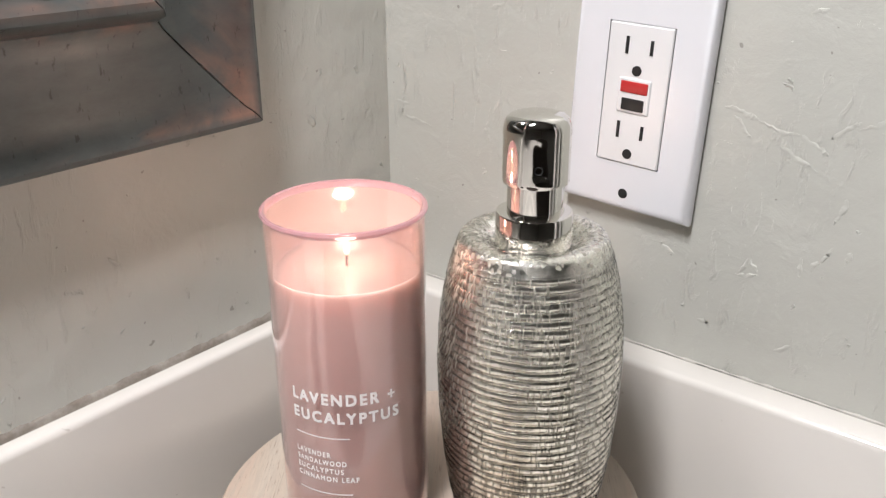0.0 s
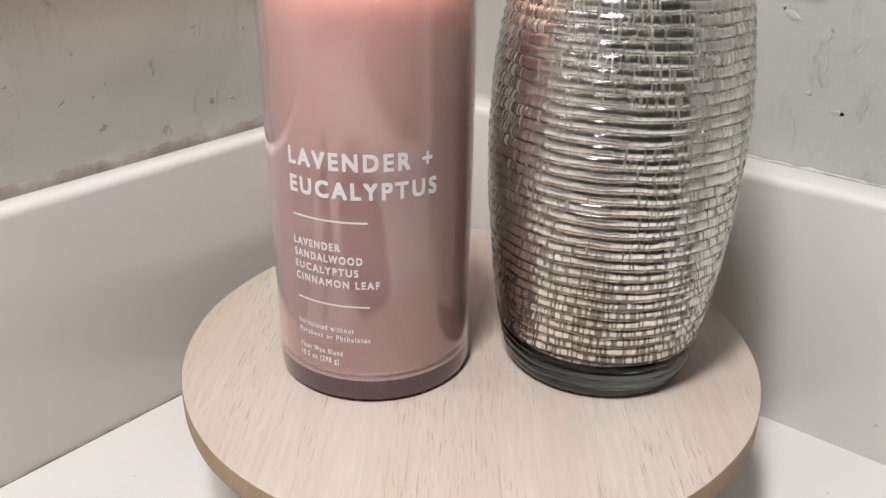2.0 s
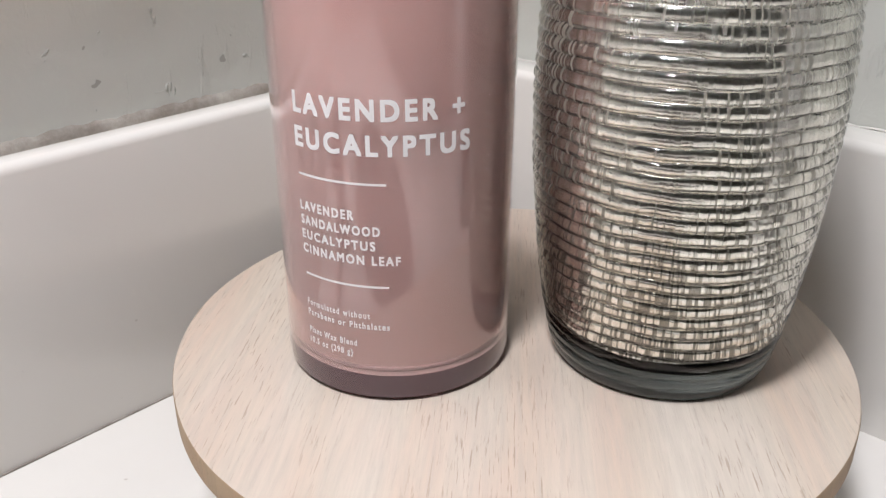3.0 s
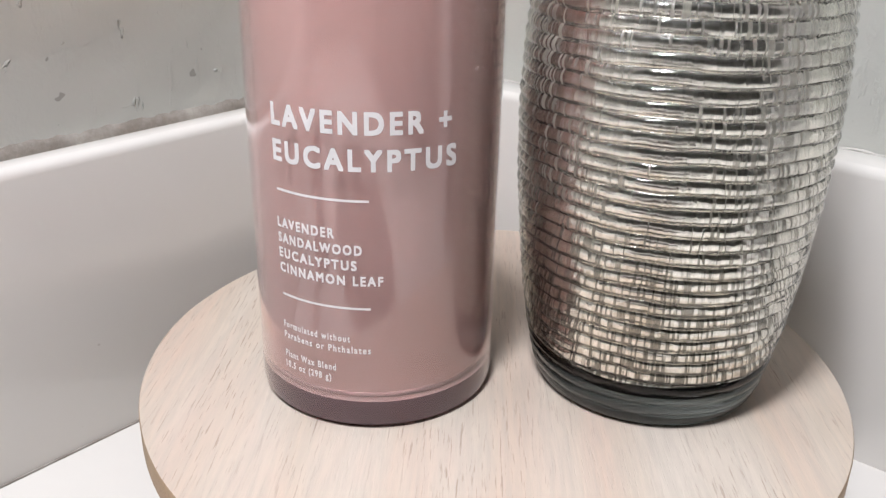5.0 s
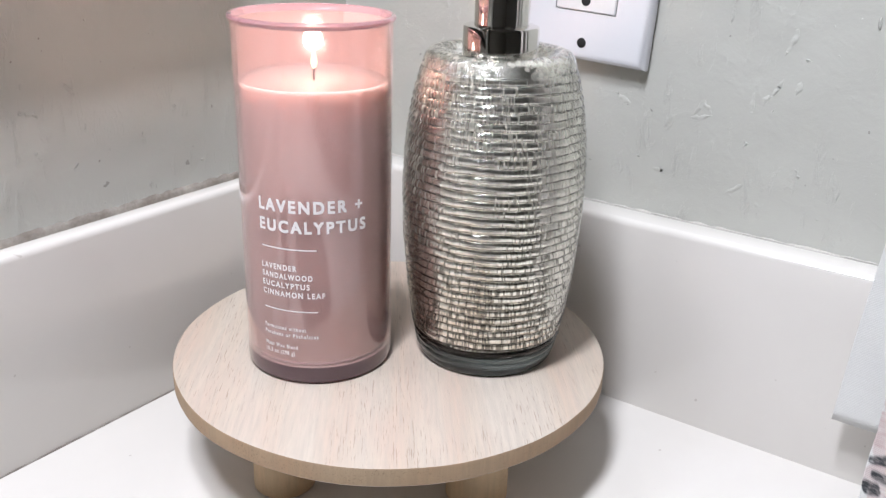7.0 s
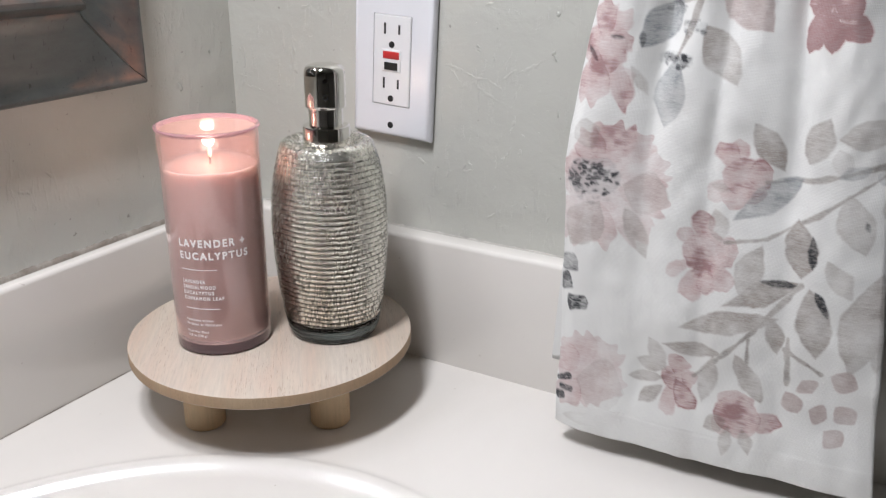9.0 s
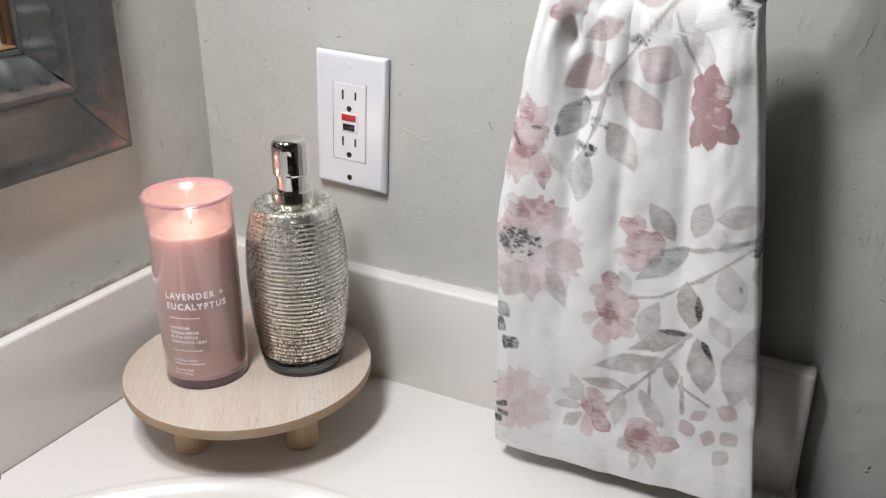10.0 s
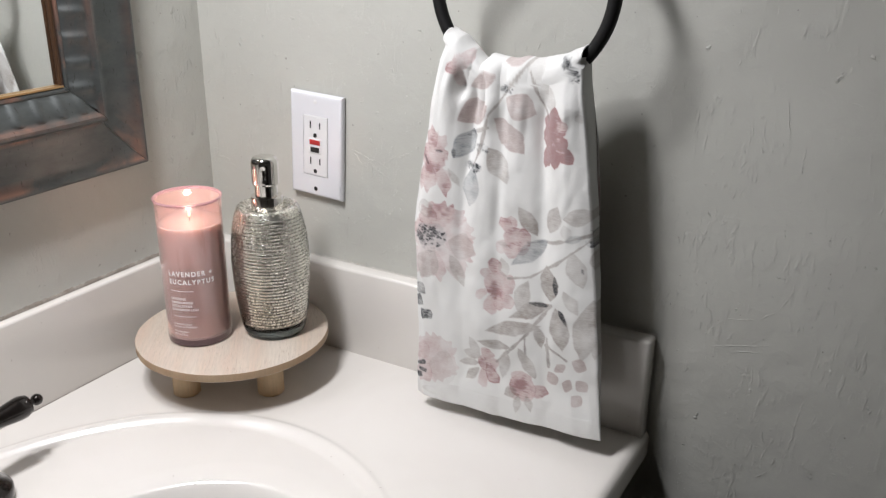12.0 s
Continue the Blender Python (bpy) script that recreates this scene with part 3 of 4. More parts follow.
glass = part("jar_rim", lathe([(0.0313, 0.1504), (0.0333, 0.1504), (0.0340, 0.1511), (0.0343, 0.1520), (0.0338, 0.1530), (0.0329, 0.1533), (0.0320, 0.1528), (0.0313, 0.1504)], 128), RIM_GLASS, candle, "thick rolled pink glass rim")
glass.visible_shadow = False
part("jar_foot", lathe([(0, 0.0), (0.0314, 0.0), (0.0325, 0.0010), (0.0328, 0.0032), (0.0327, FOOT_Z - 0.0001), (0, FOOT_Z - 0.0001)], 128), FOOT_GLASS, candle, "thick dark mauve glass foot")
part("wax", lathe([(0, FOOT_Z + 0.0003), (0.0288, FOOT_Z + 0.0003), (0.0304, 0.0104), (0.0304, WAX_Z), (0.0298, WAX_Z - 0.0008), (0.022, WAX_Z - 0.0012), (0.004, WAX_Z - 0.0014), (0, WAX_Z - 0.0012)], 96), WAX, candle, "mauve wax fill")
part("wick", tube([(0, 0, WAX_Z - 0.002), (0.0002, 0.0001, WAX_Z + 0.002), (0.0006, 0.0002, WAX_Z + 0.0044)], 0.0005, 10), WICK, candle)
flame = [(0, 0.0), (0.0008, 0.0006), (0.0016, 0.0022), (0.0019, 0.0038), (0.0016, 0.0060), (0.0009, 0.0085), (0.0003, 0.0105), (0, 0.0115)]
fl = part("flame", lathe(flame, 24), FLAME, candle, "small yellow-white flame")
fl.location = (0.0005, 0.0002, WAX_Z + 0.0030)
fl.scale = (0.72, 0.72, 0.68)
fl.visible_shadow = False
new("flame_light", flame_light).location = (CANDLE[0], CANDLE[1], TOP_Z + WAX_Z + 0.0150)


def wrap_text(words, start, base, width, height, bold=0.0):
    """A line of lettering bent round the jar: starts at an angle, sits on a base height, fits a width and capital height."""
    cu = bpy.data.curves.new("text", "FONT")
    cu.body, cu.size, cu.resolution_u = words, 1.0, 4
    cu.space_character = 1.32
    tmp = new("text", cu)
    me = bpy.data.meshes.new_from_object(tmp.evaluated_get(bpy.context.evaluated_depsgraph_get()))
    bpy.data.objects.remove(tmp)
    bm = bmesh.new()
    bm.from_mesh(me)
    bpy.data.meshes.remove(me)
    for _ in range(3):
        long = [e for e in bm.edges if abs(e.verts[0].co.x - e.verts[1].co.x) * width / 6.0 > 0.0012]
        if not long:
            break
        bmesh.ops.subdivide_edges(bm, edges=long, cuts=1)
    bmesh.ops.triangulate(bm, faces=bm.faces[:])
    lo, hi = min(v.co.x for v in bm.verts), max(v.co.x for v in bm.verts)
    me = bpy.data.meshes.new("text")
    bm.to_mesh(me)
    # a heavier stroke: four more copies of the line, each shifted by a hair
    for _ in range(4):
        bm.from_mesh(me)
    bpy.data.meshes.remove(me)
    bm.verts.ensure_lookup_table()
    each = len(bm.verts) // 5
    for k, v in enumerate(bm.verts):
        copy = k // each
        dx, dy = ((0, 0), (1, 1), (1, -1), (-1, 1), (-1, -1))[copy]
        arc = (v.co.x + dx * bold - lo) / (hi - lo) * width
        z = base + (v.co.y + dy * bold) / 0.729 * height
        r = between([(0.0085, 0.0327), (0.05, R_GLASS), (0.14, 0.0329)], z) + 0.00012 + 0.000012 * copy
        a = radians(start) + arc / R_GLASS
        v.co = Vector((r * math.cos(a), r * math.sin(a), z))
    return bm


def wrap_bar(start, base, width, height):
    bm = bmesh.new()
    n = 24
    rows = []
    for i in range(n + 1):
        a = radians(start) + width * i / n / R_GLASS
        r = between([(0.0085, 0.0327), (0.05, R_GLASS)], base) + 0.00012
        rows.append([bm.verts.new((r * math.cos(a), r * math.sin(a), base + d)) for d in (0, height)])
    for p, q in zip(rows, rows[1:]):
        bm.faces.new((p[0], q[0], q[1], p[1]))
    return bm


LEFT = 178.4
for words, base, width, height, bold in (
    ("LAVENDER +", 0.0786, 0.0446, 0.0052, 0.036), ("EUCALYPTUS", 0.0700, 0.0462, 0.0051, 0.036),
    ("LAVENDER", 0.0530, 0.0163, 0.0025, 0.036), ("SANDALWOOD", 0.0490, 0.0229, 0.0025, 0.036),
    ("EUCALYPTUS", 0.0450, 0.0216, 0.0025, 0.036), ("CINNAMON LEAF", 0.0410, 0.0279, 0.0025, 0.036),
    ("Formulated without", 0.0253, 0.0196, 0.0019, 0.030), ("Parabens or Phthalates", 0.0222, 0.0247, 0.0019, 0.030),
    ("Plant Wax Blend", 0.0167, 0.0157, 0.0019, 0.030), ("10.5 oz (298 g)", 0.0136, 0.0143, 0.0019, 0.030),
):
    part("lettering", wrap_text(words, LEFT, base, width, height, bold), WHITE_INK, candle, "white printed lettering", False)
for base in (0.0623, 0.0344):
    part("printed_line", wrap_bar(LEFT + 0.5, base, 0.0246, 0.0006), WHITE_INK, candle, "thin white printed line", False)

# ---- soap dispenser ----
BOTTLE = (-0.0940, -0.1738)
bottle = empty("soap_dispenser", (*BOTTLE, TOP_Z + 0.0003), "ribbed silver mercury-glass soap dispenser with chrome pump", "soap dispenser")
BODY = [(0.0, 0.0310), (0.0086, 0.0335), (0.0186, 0.0350), (0.0286, 0.0365), (0.0386, 0.0377), (0.0486, 0.0387), (0.0586, 0.0394), (0.0686, 0.0399), (0.0786, 0.0400), (0.0886, 0.0398), (0.0986, 0.0392), (0.1086, 0.0381), (0.1186, 0.0365), (0.1286, 0.0343), (0.1366, 0.0318)]


def body_radius(z):
    t = np.array([a for a, _ in BODY])
    r = np.array([b for _, b in BODY])
    c = np.polyfit(t, r, 5)
    return lambda q: float(np.polyval(c, q))


RAD = body_radius(0)


FOOT_TOP, SHOULDER = 0.0105, 0.1352
RIB = 0.0035


def rib_phase(a, z):
    wander = 0.0006 * noise.noise((2.2 * math.cos(a), 2.2 * math.sin(a), z * 55)) + 0.0002 * noise.noise((7 * math.cos(a), 7 * math.sin(a), z * 120))
    return (z + wander + 0.0006 * math.sin(a + 1.0)) / RIB


def ribbed(r, z, a):
    """Uneven wound-thread ribs: pitch and depth wander round the body."""
    if r < 0.026 or z > SHOULDER + 0.001:
        return r, z
    ph = rib_phase(a, z)
    fade = (0.80 + 0.20 * smoothstep(0.008, 0.014, z)) * smoothstep(0.002, 0.005, z) * (1 - smoothstep(SHOULDER - 0.004, SHOULDER, z))
    rib = math.sqrt(abs(math.sin(math.pi * ph)) ** 1.5 + 0.01)
    deep = 0.00122 * (0.8 + 0.5 * noise.noise((4 * math.cos(a), 4 * math.sin(a), z * 200)))
    return r + fade * (rib - 0.6) * deep, z


zs = np.linspace(FOOT_TOP, SHOULDER, 350)
prof = [(0, FOOT_TOP), (0.030, FOOT_TOP)] + [(RAD(z), z) for z in zs]
prof += [(0.0313, 0.1378), (0.0298, 0.1395), (0.0270, 0.1402), (0.0235, 0.1395), (0.0195, 0.1372), (0.0165, 0.1355), (0.0140, 0.1350), (0, 0.1350)]
part("glass_body", lathe(prof, 240, ribbed), CLEAR, bottle, "clear ribbed smoky glass")
foot = [(0, 0.0), (0.0296, 0.0), (0.0309, 0.0007), (0.0315, 0.0018)] + [(RAD(z), z) for z in np.linspace(0.003, FOOT_TOP - 0.0001, 24)] + [(0.0300, FOOT_TOP - 0.0001), (0, FOOT_TOP - 0.0001)]
part("glass_foot", lathe(foot, 160, ribbed), FOOT_SMOKE, bottle, "thick smoky grey glass foot")
inner = [(0, FOOT_TOP + 0.0006), (0.024, FOOT_TOP + 0.0006), (0.0296, FOOT_TOP + 0.0014)] + [(RAD(z) - 0.0013, z) for z in np.linspace(FOOT_TOP + 0.003, 0.1330, 320)]
inner += [(0.0307, 0.1366), (0.0292, 0.1382), (0.0268, 0.1389), (0.0235, 0.1382), (0.0200, 0.1362), (0.0165, 0.1340), (0, 0.1330)]
lining = part("silver_lining", lathe(inner, 200, ribbed), SILVER, bottle, "flaked mirror silvering inside the glass")
# where each point of the silvering lies: turn round the body and which rib, or plain place on the shoulder
wound = lining.data.attributes.new("wound", "FLOAT_VECTOR", "POINT")
for v in lining.data.vertices:
    a = math.atan2(v.co.y, v.co.x)
    turn = (math.cos(a) * 0.04, math.sin(a) * 0.04, 0.0371 * math.floor(rib_phase(a, v.co.z)))
    wound.data[v.index].vector = turn if v.co.z < 0.1325 else 0.45 * v.co
part("pump_collar", lathe([(0, 0.1340), (0.0155, 0.1340), (0.0160, 0.1346), (0.0160, 0.1484), (0.0156, 0.1493), (0.0142, 0.1497), (0.0116, 0.1497), (0, 0.1497)], 72), CHROME, bottle, "polished chrome collar")
part("pump_neck", lathe([(0, 0.1490), (0.0115, 0.1490), (0.0115, 0.1630), (0, 0.1630)], 72), CHROME, bottle)
head = [(0, 0.1616), (0.0126, 0.1616), (0.0134, 0.1620), (0.0137, 0.1630)]
head += [(0.0137, z) for z in np.linspace(0.1638, 0.1822, 16)] + [(0.0137, 0.1834), (0.0134, 0.1858), (0.0125, 0.1880), (0.0110, 0.1893), (0.0080, 0.1902), (0.0040, 0.1906), (0, 0.1907)]
SPOUT = 217.5


def spout_dent(r, z, a):
    """A shallow spoon-shaped groove runs down the front to the nozzle."""
    d = (a - radians(SPOUT) + math.pi) % (2 * math.pi) - math.pi
    if r > 0.0128 and 0.1632 < z < 0.1836:
        r -= 0.0003 * math.exp(-((d / 0.14) ** 2)) * smoothstep(0.1655, 0.1680, z) * (1 - smoothstep(0.1785, 0.1832, z))
    return r, z


part("pump_head", lathe(head, 120, spout_dent), CHROME, bottle, "polished chrome pump head")
a = radians(SPOUT)
hole = part("nozzle_hole", lathe([(0, 0.0), (0.0013, 0.0), (0.0013, 0.0011), (0.0017, 0.0013), (0.0017, -0.0002), (0, -0.0002)], 20), SLOT, bottle, "dark nozzle opening")
hole.matrix_basis = pose(0.0123 * math.cos(a), 0.0123 * math.sin(a), 0.1700, 0, 90, SPOUT)

# ---- towel ring ----
RING_X, RING_Y, RING_Z, RING_R = -0.058, -0.4330, 0.415, 0.0808
ring = empty("towel_ring", (0, RING_Y, RING_Z), "round matte black iron towel ring on the wall", "towel ring")
N = 96
bm = bmesh.new()
rows = []
for i in range(N):
    a = 2 * math.pi * i / N
    c = Vector((RING_X, RING_R * math.cos(a), RING_R * math.sin(a)))
    out = Vector((0, math.cos(a), math.sin(a)))
    rows.append([bm.verts.new(c + 0.0058 * (math.cos(2 * math.pi * k / 16) * out + math.sin(2 * math.pi * k / 16) * Vector((1, 0, 0)))) for k in range(16)])
for i in range(N):
    p, q = rows[i], rows[(i + 1) % N]
    for k in range(16):
        bm.faces.new((p[k], q[k], q[(k + 1) % 16], p[(k + 1) % 16]))
bmesh.ops.recalc_face_normals(bm, faces=bm.faces[:])
part("ring", bm, RING_BLACK, ring)
post = part("post", lathe([(0, 0), (0.027, 0), (0.027, 0.004), (0.024, 0.008), (0.010, 0.012), (0.008, 0.043), (0.011, 0.048), (0.011, 0.061), (0.006, 0.065), (0, 0.065)], 48), RING_BLACK, ring)
post.matrix_basis = pose(-0.0005, 0, RING_R, 0, -90, 0)

# ---- hand towel draped through the ring ----
def value_noise(x, y, seed=0):
    """Smooth noise on arrays, -1 to 1."""
    xi, yi = np.floor(x).astype(np.int64), np.floor(y).astype(np.int64)
    fx, fy = x - xi, y - yi
    fx, fy = fx * fx * (3 - 2 * fx), fy * fy * (3 - 2 * fy)

    def corner(a, b):
        h = (a * 374761393 + b * 668265263 + seed * 974711) & 0x7FFFFFFF
        h = ((h ^ (h >> 13)) * 1274126177) & 0x7FFFFFFF
        return ((h ^ (h >> 16)) & 0xFFFF) / 32767.5 - 1

    low = corner(xi, yi) * (1 - fx) + corner(xi + 1, yi) * fx
    high = corner(xi, yi + 1) * (1 - fx) + corner(xi + 1, yi + 1) * fx
    return low * (1 - fy) + high * fy


def ease(a, b, v):
    v = np.clip((v - a) / (b - a), 0, 1)
    return v * v * (3 - 2 * v)


def table(pairs, v):
    return np.interp(v, [a for a, _ in pairs], [b for _, b in pairs])


Y_LEFT = [(0.0, -0.343), (0.016, -0.343), (0.072, -0.342), (0.134, -0.341), (0.190, -0.3395), (0.216, -0.341), (0.250, -0.3455), (0.303, -0.354), (0.350, -0.364), (0.373, -0.372)]
Y_RIGHT = [(0.0, -0.538), (0.021, -0.536), (0.066, -0.531), (0.122, -0.525), (0.176, -0.519), (0.227, -0.513), (0.275, -0.507), (0.321, -0.501), (0.360, -0.494)]
BACK_LEFT = [(0.030, -0.3205), (0.081, -0.323), (0.121, -0.326), (0.156, -0.330), (0.226, -0.336), (0.300, -0.350), (0.360, -0.367)]
BACK_RIGHT = [(0.040, -0.504), (0.176, -0.507), (0.244, -0.505), (0.293, -0.501), (0.340, -0.494), (0.360, -0.486)]
# how far the gathered cloth stands over the ring, across the cloth
BUNCH = [(0.0, 0.010), (0.10, 0.016), (0.20, 0.016), (0.27, 0.009), (0.33, 0.019), (0.50, 0.022), (0.66, 0.022), (0.78, 0.019), (0.88, 0.014), (1.0, 0.0105)]
# soft vertical folds: centre across the cloth, width, depth
FOLDS = [(0.10, 0.09, 1.0), (0.265, 0.038, -1.3), (0.37, 0.06, 0.7), (0.455, 0.03, -0.6), (0.54, 0.07, 0.5), (0.69, 0.04, -1.0), (0.86, 0.10, 0.9)]


def towel_points(s, v):
    """The hung cloth: s across, v from -1 (hem behind) over the ring at 0 to 1 (hem in front)."""
    f = sum(d * np.exp(-(((s - c) / w) ** 2)) for c, w, d in FOLDS)
    y_top = table(Y_LEFT, 0.36) + s * (table(Y_RIGHT, 0.36) - table(Y_LEFT, 0.36))
    bar = RING_Z - np.sqrt(RING_R**2 - np.minimum(abs(y_top - RING_Y), 0.98 * RING_R) ** 2)
    lift = table(BUNCH, s) + 0.0015 * value_noise(s * 12, v * 3, 4)
    # over the bar
    a = np.clip(v / 0.06, -1, 1) * math.pi / 2
    x_over = RING_X - np.sin(a) * (0.0135 + 0.005 * np.maximum(f, 0))
    z_over = bar + lift * np.cos(a) ** 0.7
    # in front
    t = np.clip((abs(v) - 0.06) / 0.94, 0, 1)
    z_f = bar + (0.0160 - 0.0015 * np.sin(math.pi * s) + 0.0045 * s**3 - bar) * t
    amp = 0.0080 * (1 - t) ** 2.9 + 0.0008
    x_f = RING_X - 0.0135 - 0.005 * np.maximum(f, 0) * (1 - ease(0, 0.15, t)) - amp * f * ease(0, 0.10, t) - 0.006 * (1 - s) * ease(0, 0.6, t)
    x_f += 0.019 * np.clip((s - 0.94) / 0.06, 0, 1) ** 1.2 * (1 - t) ** 0.7 + 0.003 * (1 - ease(0, 0.05, s))
    x_f += 0.0020 * value_noise(s * 6, t * 7, 1) * ease(0, 0.1, t) + 0.0006 * value_noise(s * 22, t * 25, 2)
    # the hollow under the rolled corner, and a shallow one beside it
    x_f += 0.013 * np.exp(-(((s - 0.17) / 0.035) ** 2) - ((t - 0.055) / 0.030) ** 2) + 0.007 * np.exp(-(((s - 0.335) / 0.020) ** 2) - ((t - 0.06) / 0.05) ** 2)
    # thin creases running down out of the gathers
    x_f += 0.0016 * value_noise(s * 26 + 2 * t, t * 2.0, 3) * (1 - ease(0.05, 0.45, t)) * ease(0, 0.05, t)
    yl, yr = table(Y_LEFT, z_f), table(Y_RIGHT, z_f)
    y_f = yl + np.clip(s / 0.95, 0, 1) * (yr - yl) + 0.0009 * value_noise(s * 3, t * 14, 5)
    # behind
    z_b = bar + (0.037 + 0.004 * s - bar) * t
    x_b = RING_X + 0.0135 + 0.012 * ease(0, 0.5, t) - 0.003 * f * (1 - 0.6 * t)
    ybl, ybr = table(BACK_LEFT, z_b), table(BACK_RIGHT, z_b)
    y_b = ybl + s * (ybr - ybl)
    over, front = abs(v) < 0.06, v > 0
    x = np.where(over, x_over, np.where(front, x_f, x_b))
    y = np.where(over, y_top, np.where(front, y_f, y_b))
    z = np.where(over, z_over, np.where(front, z_f, z_b))
    return x, y, z


# Washes of ink on the hung cloth, in metres: y and z of the root, y and z of the tip, half width, strength.
PINK_UPPER = [
    (-0.3592, 0.2674, -0.359, 0.2925, 0.0081, 0.68), (-0.3622, 0.2689, -0.3737, 0.2861, 0.0068, 0.61), (-0.3622, 0.2652, -0.3757, 0.2708, 0.0074, 0.66),
    (-0.3652, 0.263, -0.3746, 0.2258, 0.0062, 0.55), (-0.3557, 0.2627, -0.3541, 0.2289, 0.0099, 0.68), (-0.3557, 0.2643, -0.3466, 0.273, 0.0074, 0.66),
    (-0.3665, 0.2552, -0.3773, 0.2436, 0.0043, 0.39), (-0.3839, 0.352, -0.3964, 0.356, 0.0062, 0.61), (-0.3822, 0.3509, -0.3844, 0.3267, 0.005, 0.55),
    (-0.3822, 0.3519, -0.3735, 0.3394, 0.0056, 0.66),
]
PINK_MIDDLE = [
    (-0.3629, 0.1944, -0.3716, 0.2237, 0.0143, 0.58), (-0.369, 0.1983, -0.3896, 0.2165, 0.0112, 0.55), (-0.3629, 0.1944, -0.3486, 0.2158, 0.0105, 0.61),
    (-0.3721, 0.1905, -0.4028, 0.2036, 0.0124, 0.38), (-0.3722, 0.1832, -0.4069, 0.179, 0.013, 0.43), (-0.3692, 0.1786, -0.3958, 0.1516, 0.0112, 0.32),
    (-0.3637, 0.1746, -0.3703, 0.1429, 0.0087, 0.43), (-0.3588, 0.1736, -0.3489, 0.1423, 0.0105, 0.32), (-0.3525, 0.1781, -0.3399, 0.1522, 0.0099, 0.43),
    (-0.3512, 0.1893, -0.3387, 0.1971, 0.0093, 0.52),
]
PINK_ROSE = [
    (-0.4766, 0.2959, -0.4756, 0.3224, 0.0084, 0.95), (-0.4739, 0.2959, -0.4871, 0.3109, 0.0084, 0.95), (-0.4736, 0.2959, -0.4676, 0.3150, 0.0080, 0.85), (-0.4763, 0.2988, -0.4887, 0.2869, 0.0081, 0.95),
    (-0.4741, 0.2936, -0.4664, 0.2669, 0.0068, 0.95), (-0.4758, 0.2914, -0.4783, 0.2673, 0.0062, 0.9), (-0.4784, 0.2903, -0.4945, 0.2761, 0.0081, 0.62),
    (-0.474, 0.296, -0.4624, 0.291, 0.0062, 0.85), (-0.4727, 0.3007, -0.466, 0.309, 0.0062, 0.8),
]
PINK_PAIR = [
    (-0.4404, 0.2022, -0.428, 0.2181, 0.0068, 0.61), (-0.4415, 0.204, -0.4385, 0.221, 0.0056, 0.55), (-0.4379, 0.1963, -0.4236, 0.1835, 0.0062, 0.55),
    (-0.4445, 0.1992, -0.458, 0.2045, 0.0093, 0.77), (-0.4418, 0.196, -0.4369, 0.1796, 0.0081, 0.66), (-0.4446, 0.1965, -0.4507, 0.1842, 0.0081, 0.66),
    (-0.4251, 0.1581, -0.4232, 0.179, 0.0068, 0.68), (-0.4217, 0.1562, -0.4109, 0.1652, 0.005, 0.61), (-0.4219, 0.1494, -0.4047, 0.1333, 0.0043, 0.44),
    (-0.4244, 0.1466, -0.4207, 0.1179, 0.0068, 0.66), (-0.4291, 0.1459, -0.4287, 0.1245, 0.0062, 0.68), (-0.4314, 0.1465, -0.4425, 0.1291, 0.0074, 0.66),
    (-0.4322, 0.1541, -0.4459, 0.1549, 0.0093, 0.68),
]
PINK_LOWER = [
    (-0.3609, 0.0607, -0.353, 0.0849, 0.0136, 0.39), (-0.3648, 0.063, -0.3799, 0.0821, 0.013, 0.34), (-0.3688, 0.0553, -0.3892, 0.056, 0.0112, 0.31),
    (-0.3642, 0.054, -0.3729, 0.036, 0.0136, 0.34), (-0.3557, 0.058, -0.3419, 0.0694, 0.0124, 0.50), (-0.3571, 0.052, -0.3466, 0.0309, 0.0112, 0.48),
    (-0.4174, 0.0714, -0.4218, 0.0848, 0.0074, 0.77), (-0.4187, 0.0681, -0.4304, 0.0455, 0.0068, 0.77), (-0.4152, 0.0634, -0.416, 0.0374, 0.0056, 0.49),
    (-0.421, 0.0724, -0.4309, 0.0667, 0.0062, 0.70),
]
PINK_LAST = [
    (-0.457, 0.0535, -0.4545, 0.0692, 0.0112, 0.6), (-0.4601, 0.0508, -0.4831, 0.0529, 0.0074, 0.6), (-0.4554, 0.0494, -0.444, 0.0397, 0.0068, 0.4),
    (-0.4578, 0.0488, -0.4642, 0.0385, 0.0081, 0.5),
]
MAUVE_LEAVES = [
    (-0.3927, 0.3291, -0.4205, 0.343, 0.0074, 0.62), (-0.4234, 0.3528, -0.4479, 0.3606, 0.0074, 0.5), (-0.3827, 0.299, -0.414, 0.3163, 0.0124, 0.6),
    (-0.4293, 0.3238, -0.4561, 0.312, 0.0118, 0.58), (-0.4187, 0.305, -0.449, 0.2763, 0.0112, 0.58),
]
BUDS = [
    (-0.489, 0.0856, -0.4962, 0.0783, 0.0068, 0.55), (-0.5041, 0.0922, -0.5185, 0.0883, 0.0074, 0.58), (-0.4818, 0.0753, -0.4904, 0.0635, 0.0062, 0.5),
    (-0.4958, 0.0675, -0.506, 0.0647, 0.0068, 0.55), (-0.5087, 0.0737, -0.5202, 0.0654, 0.0074, 0.58), (-0.5055, 0.0562, -0.5159, 0.0498, 0.0068, 0.58),
]
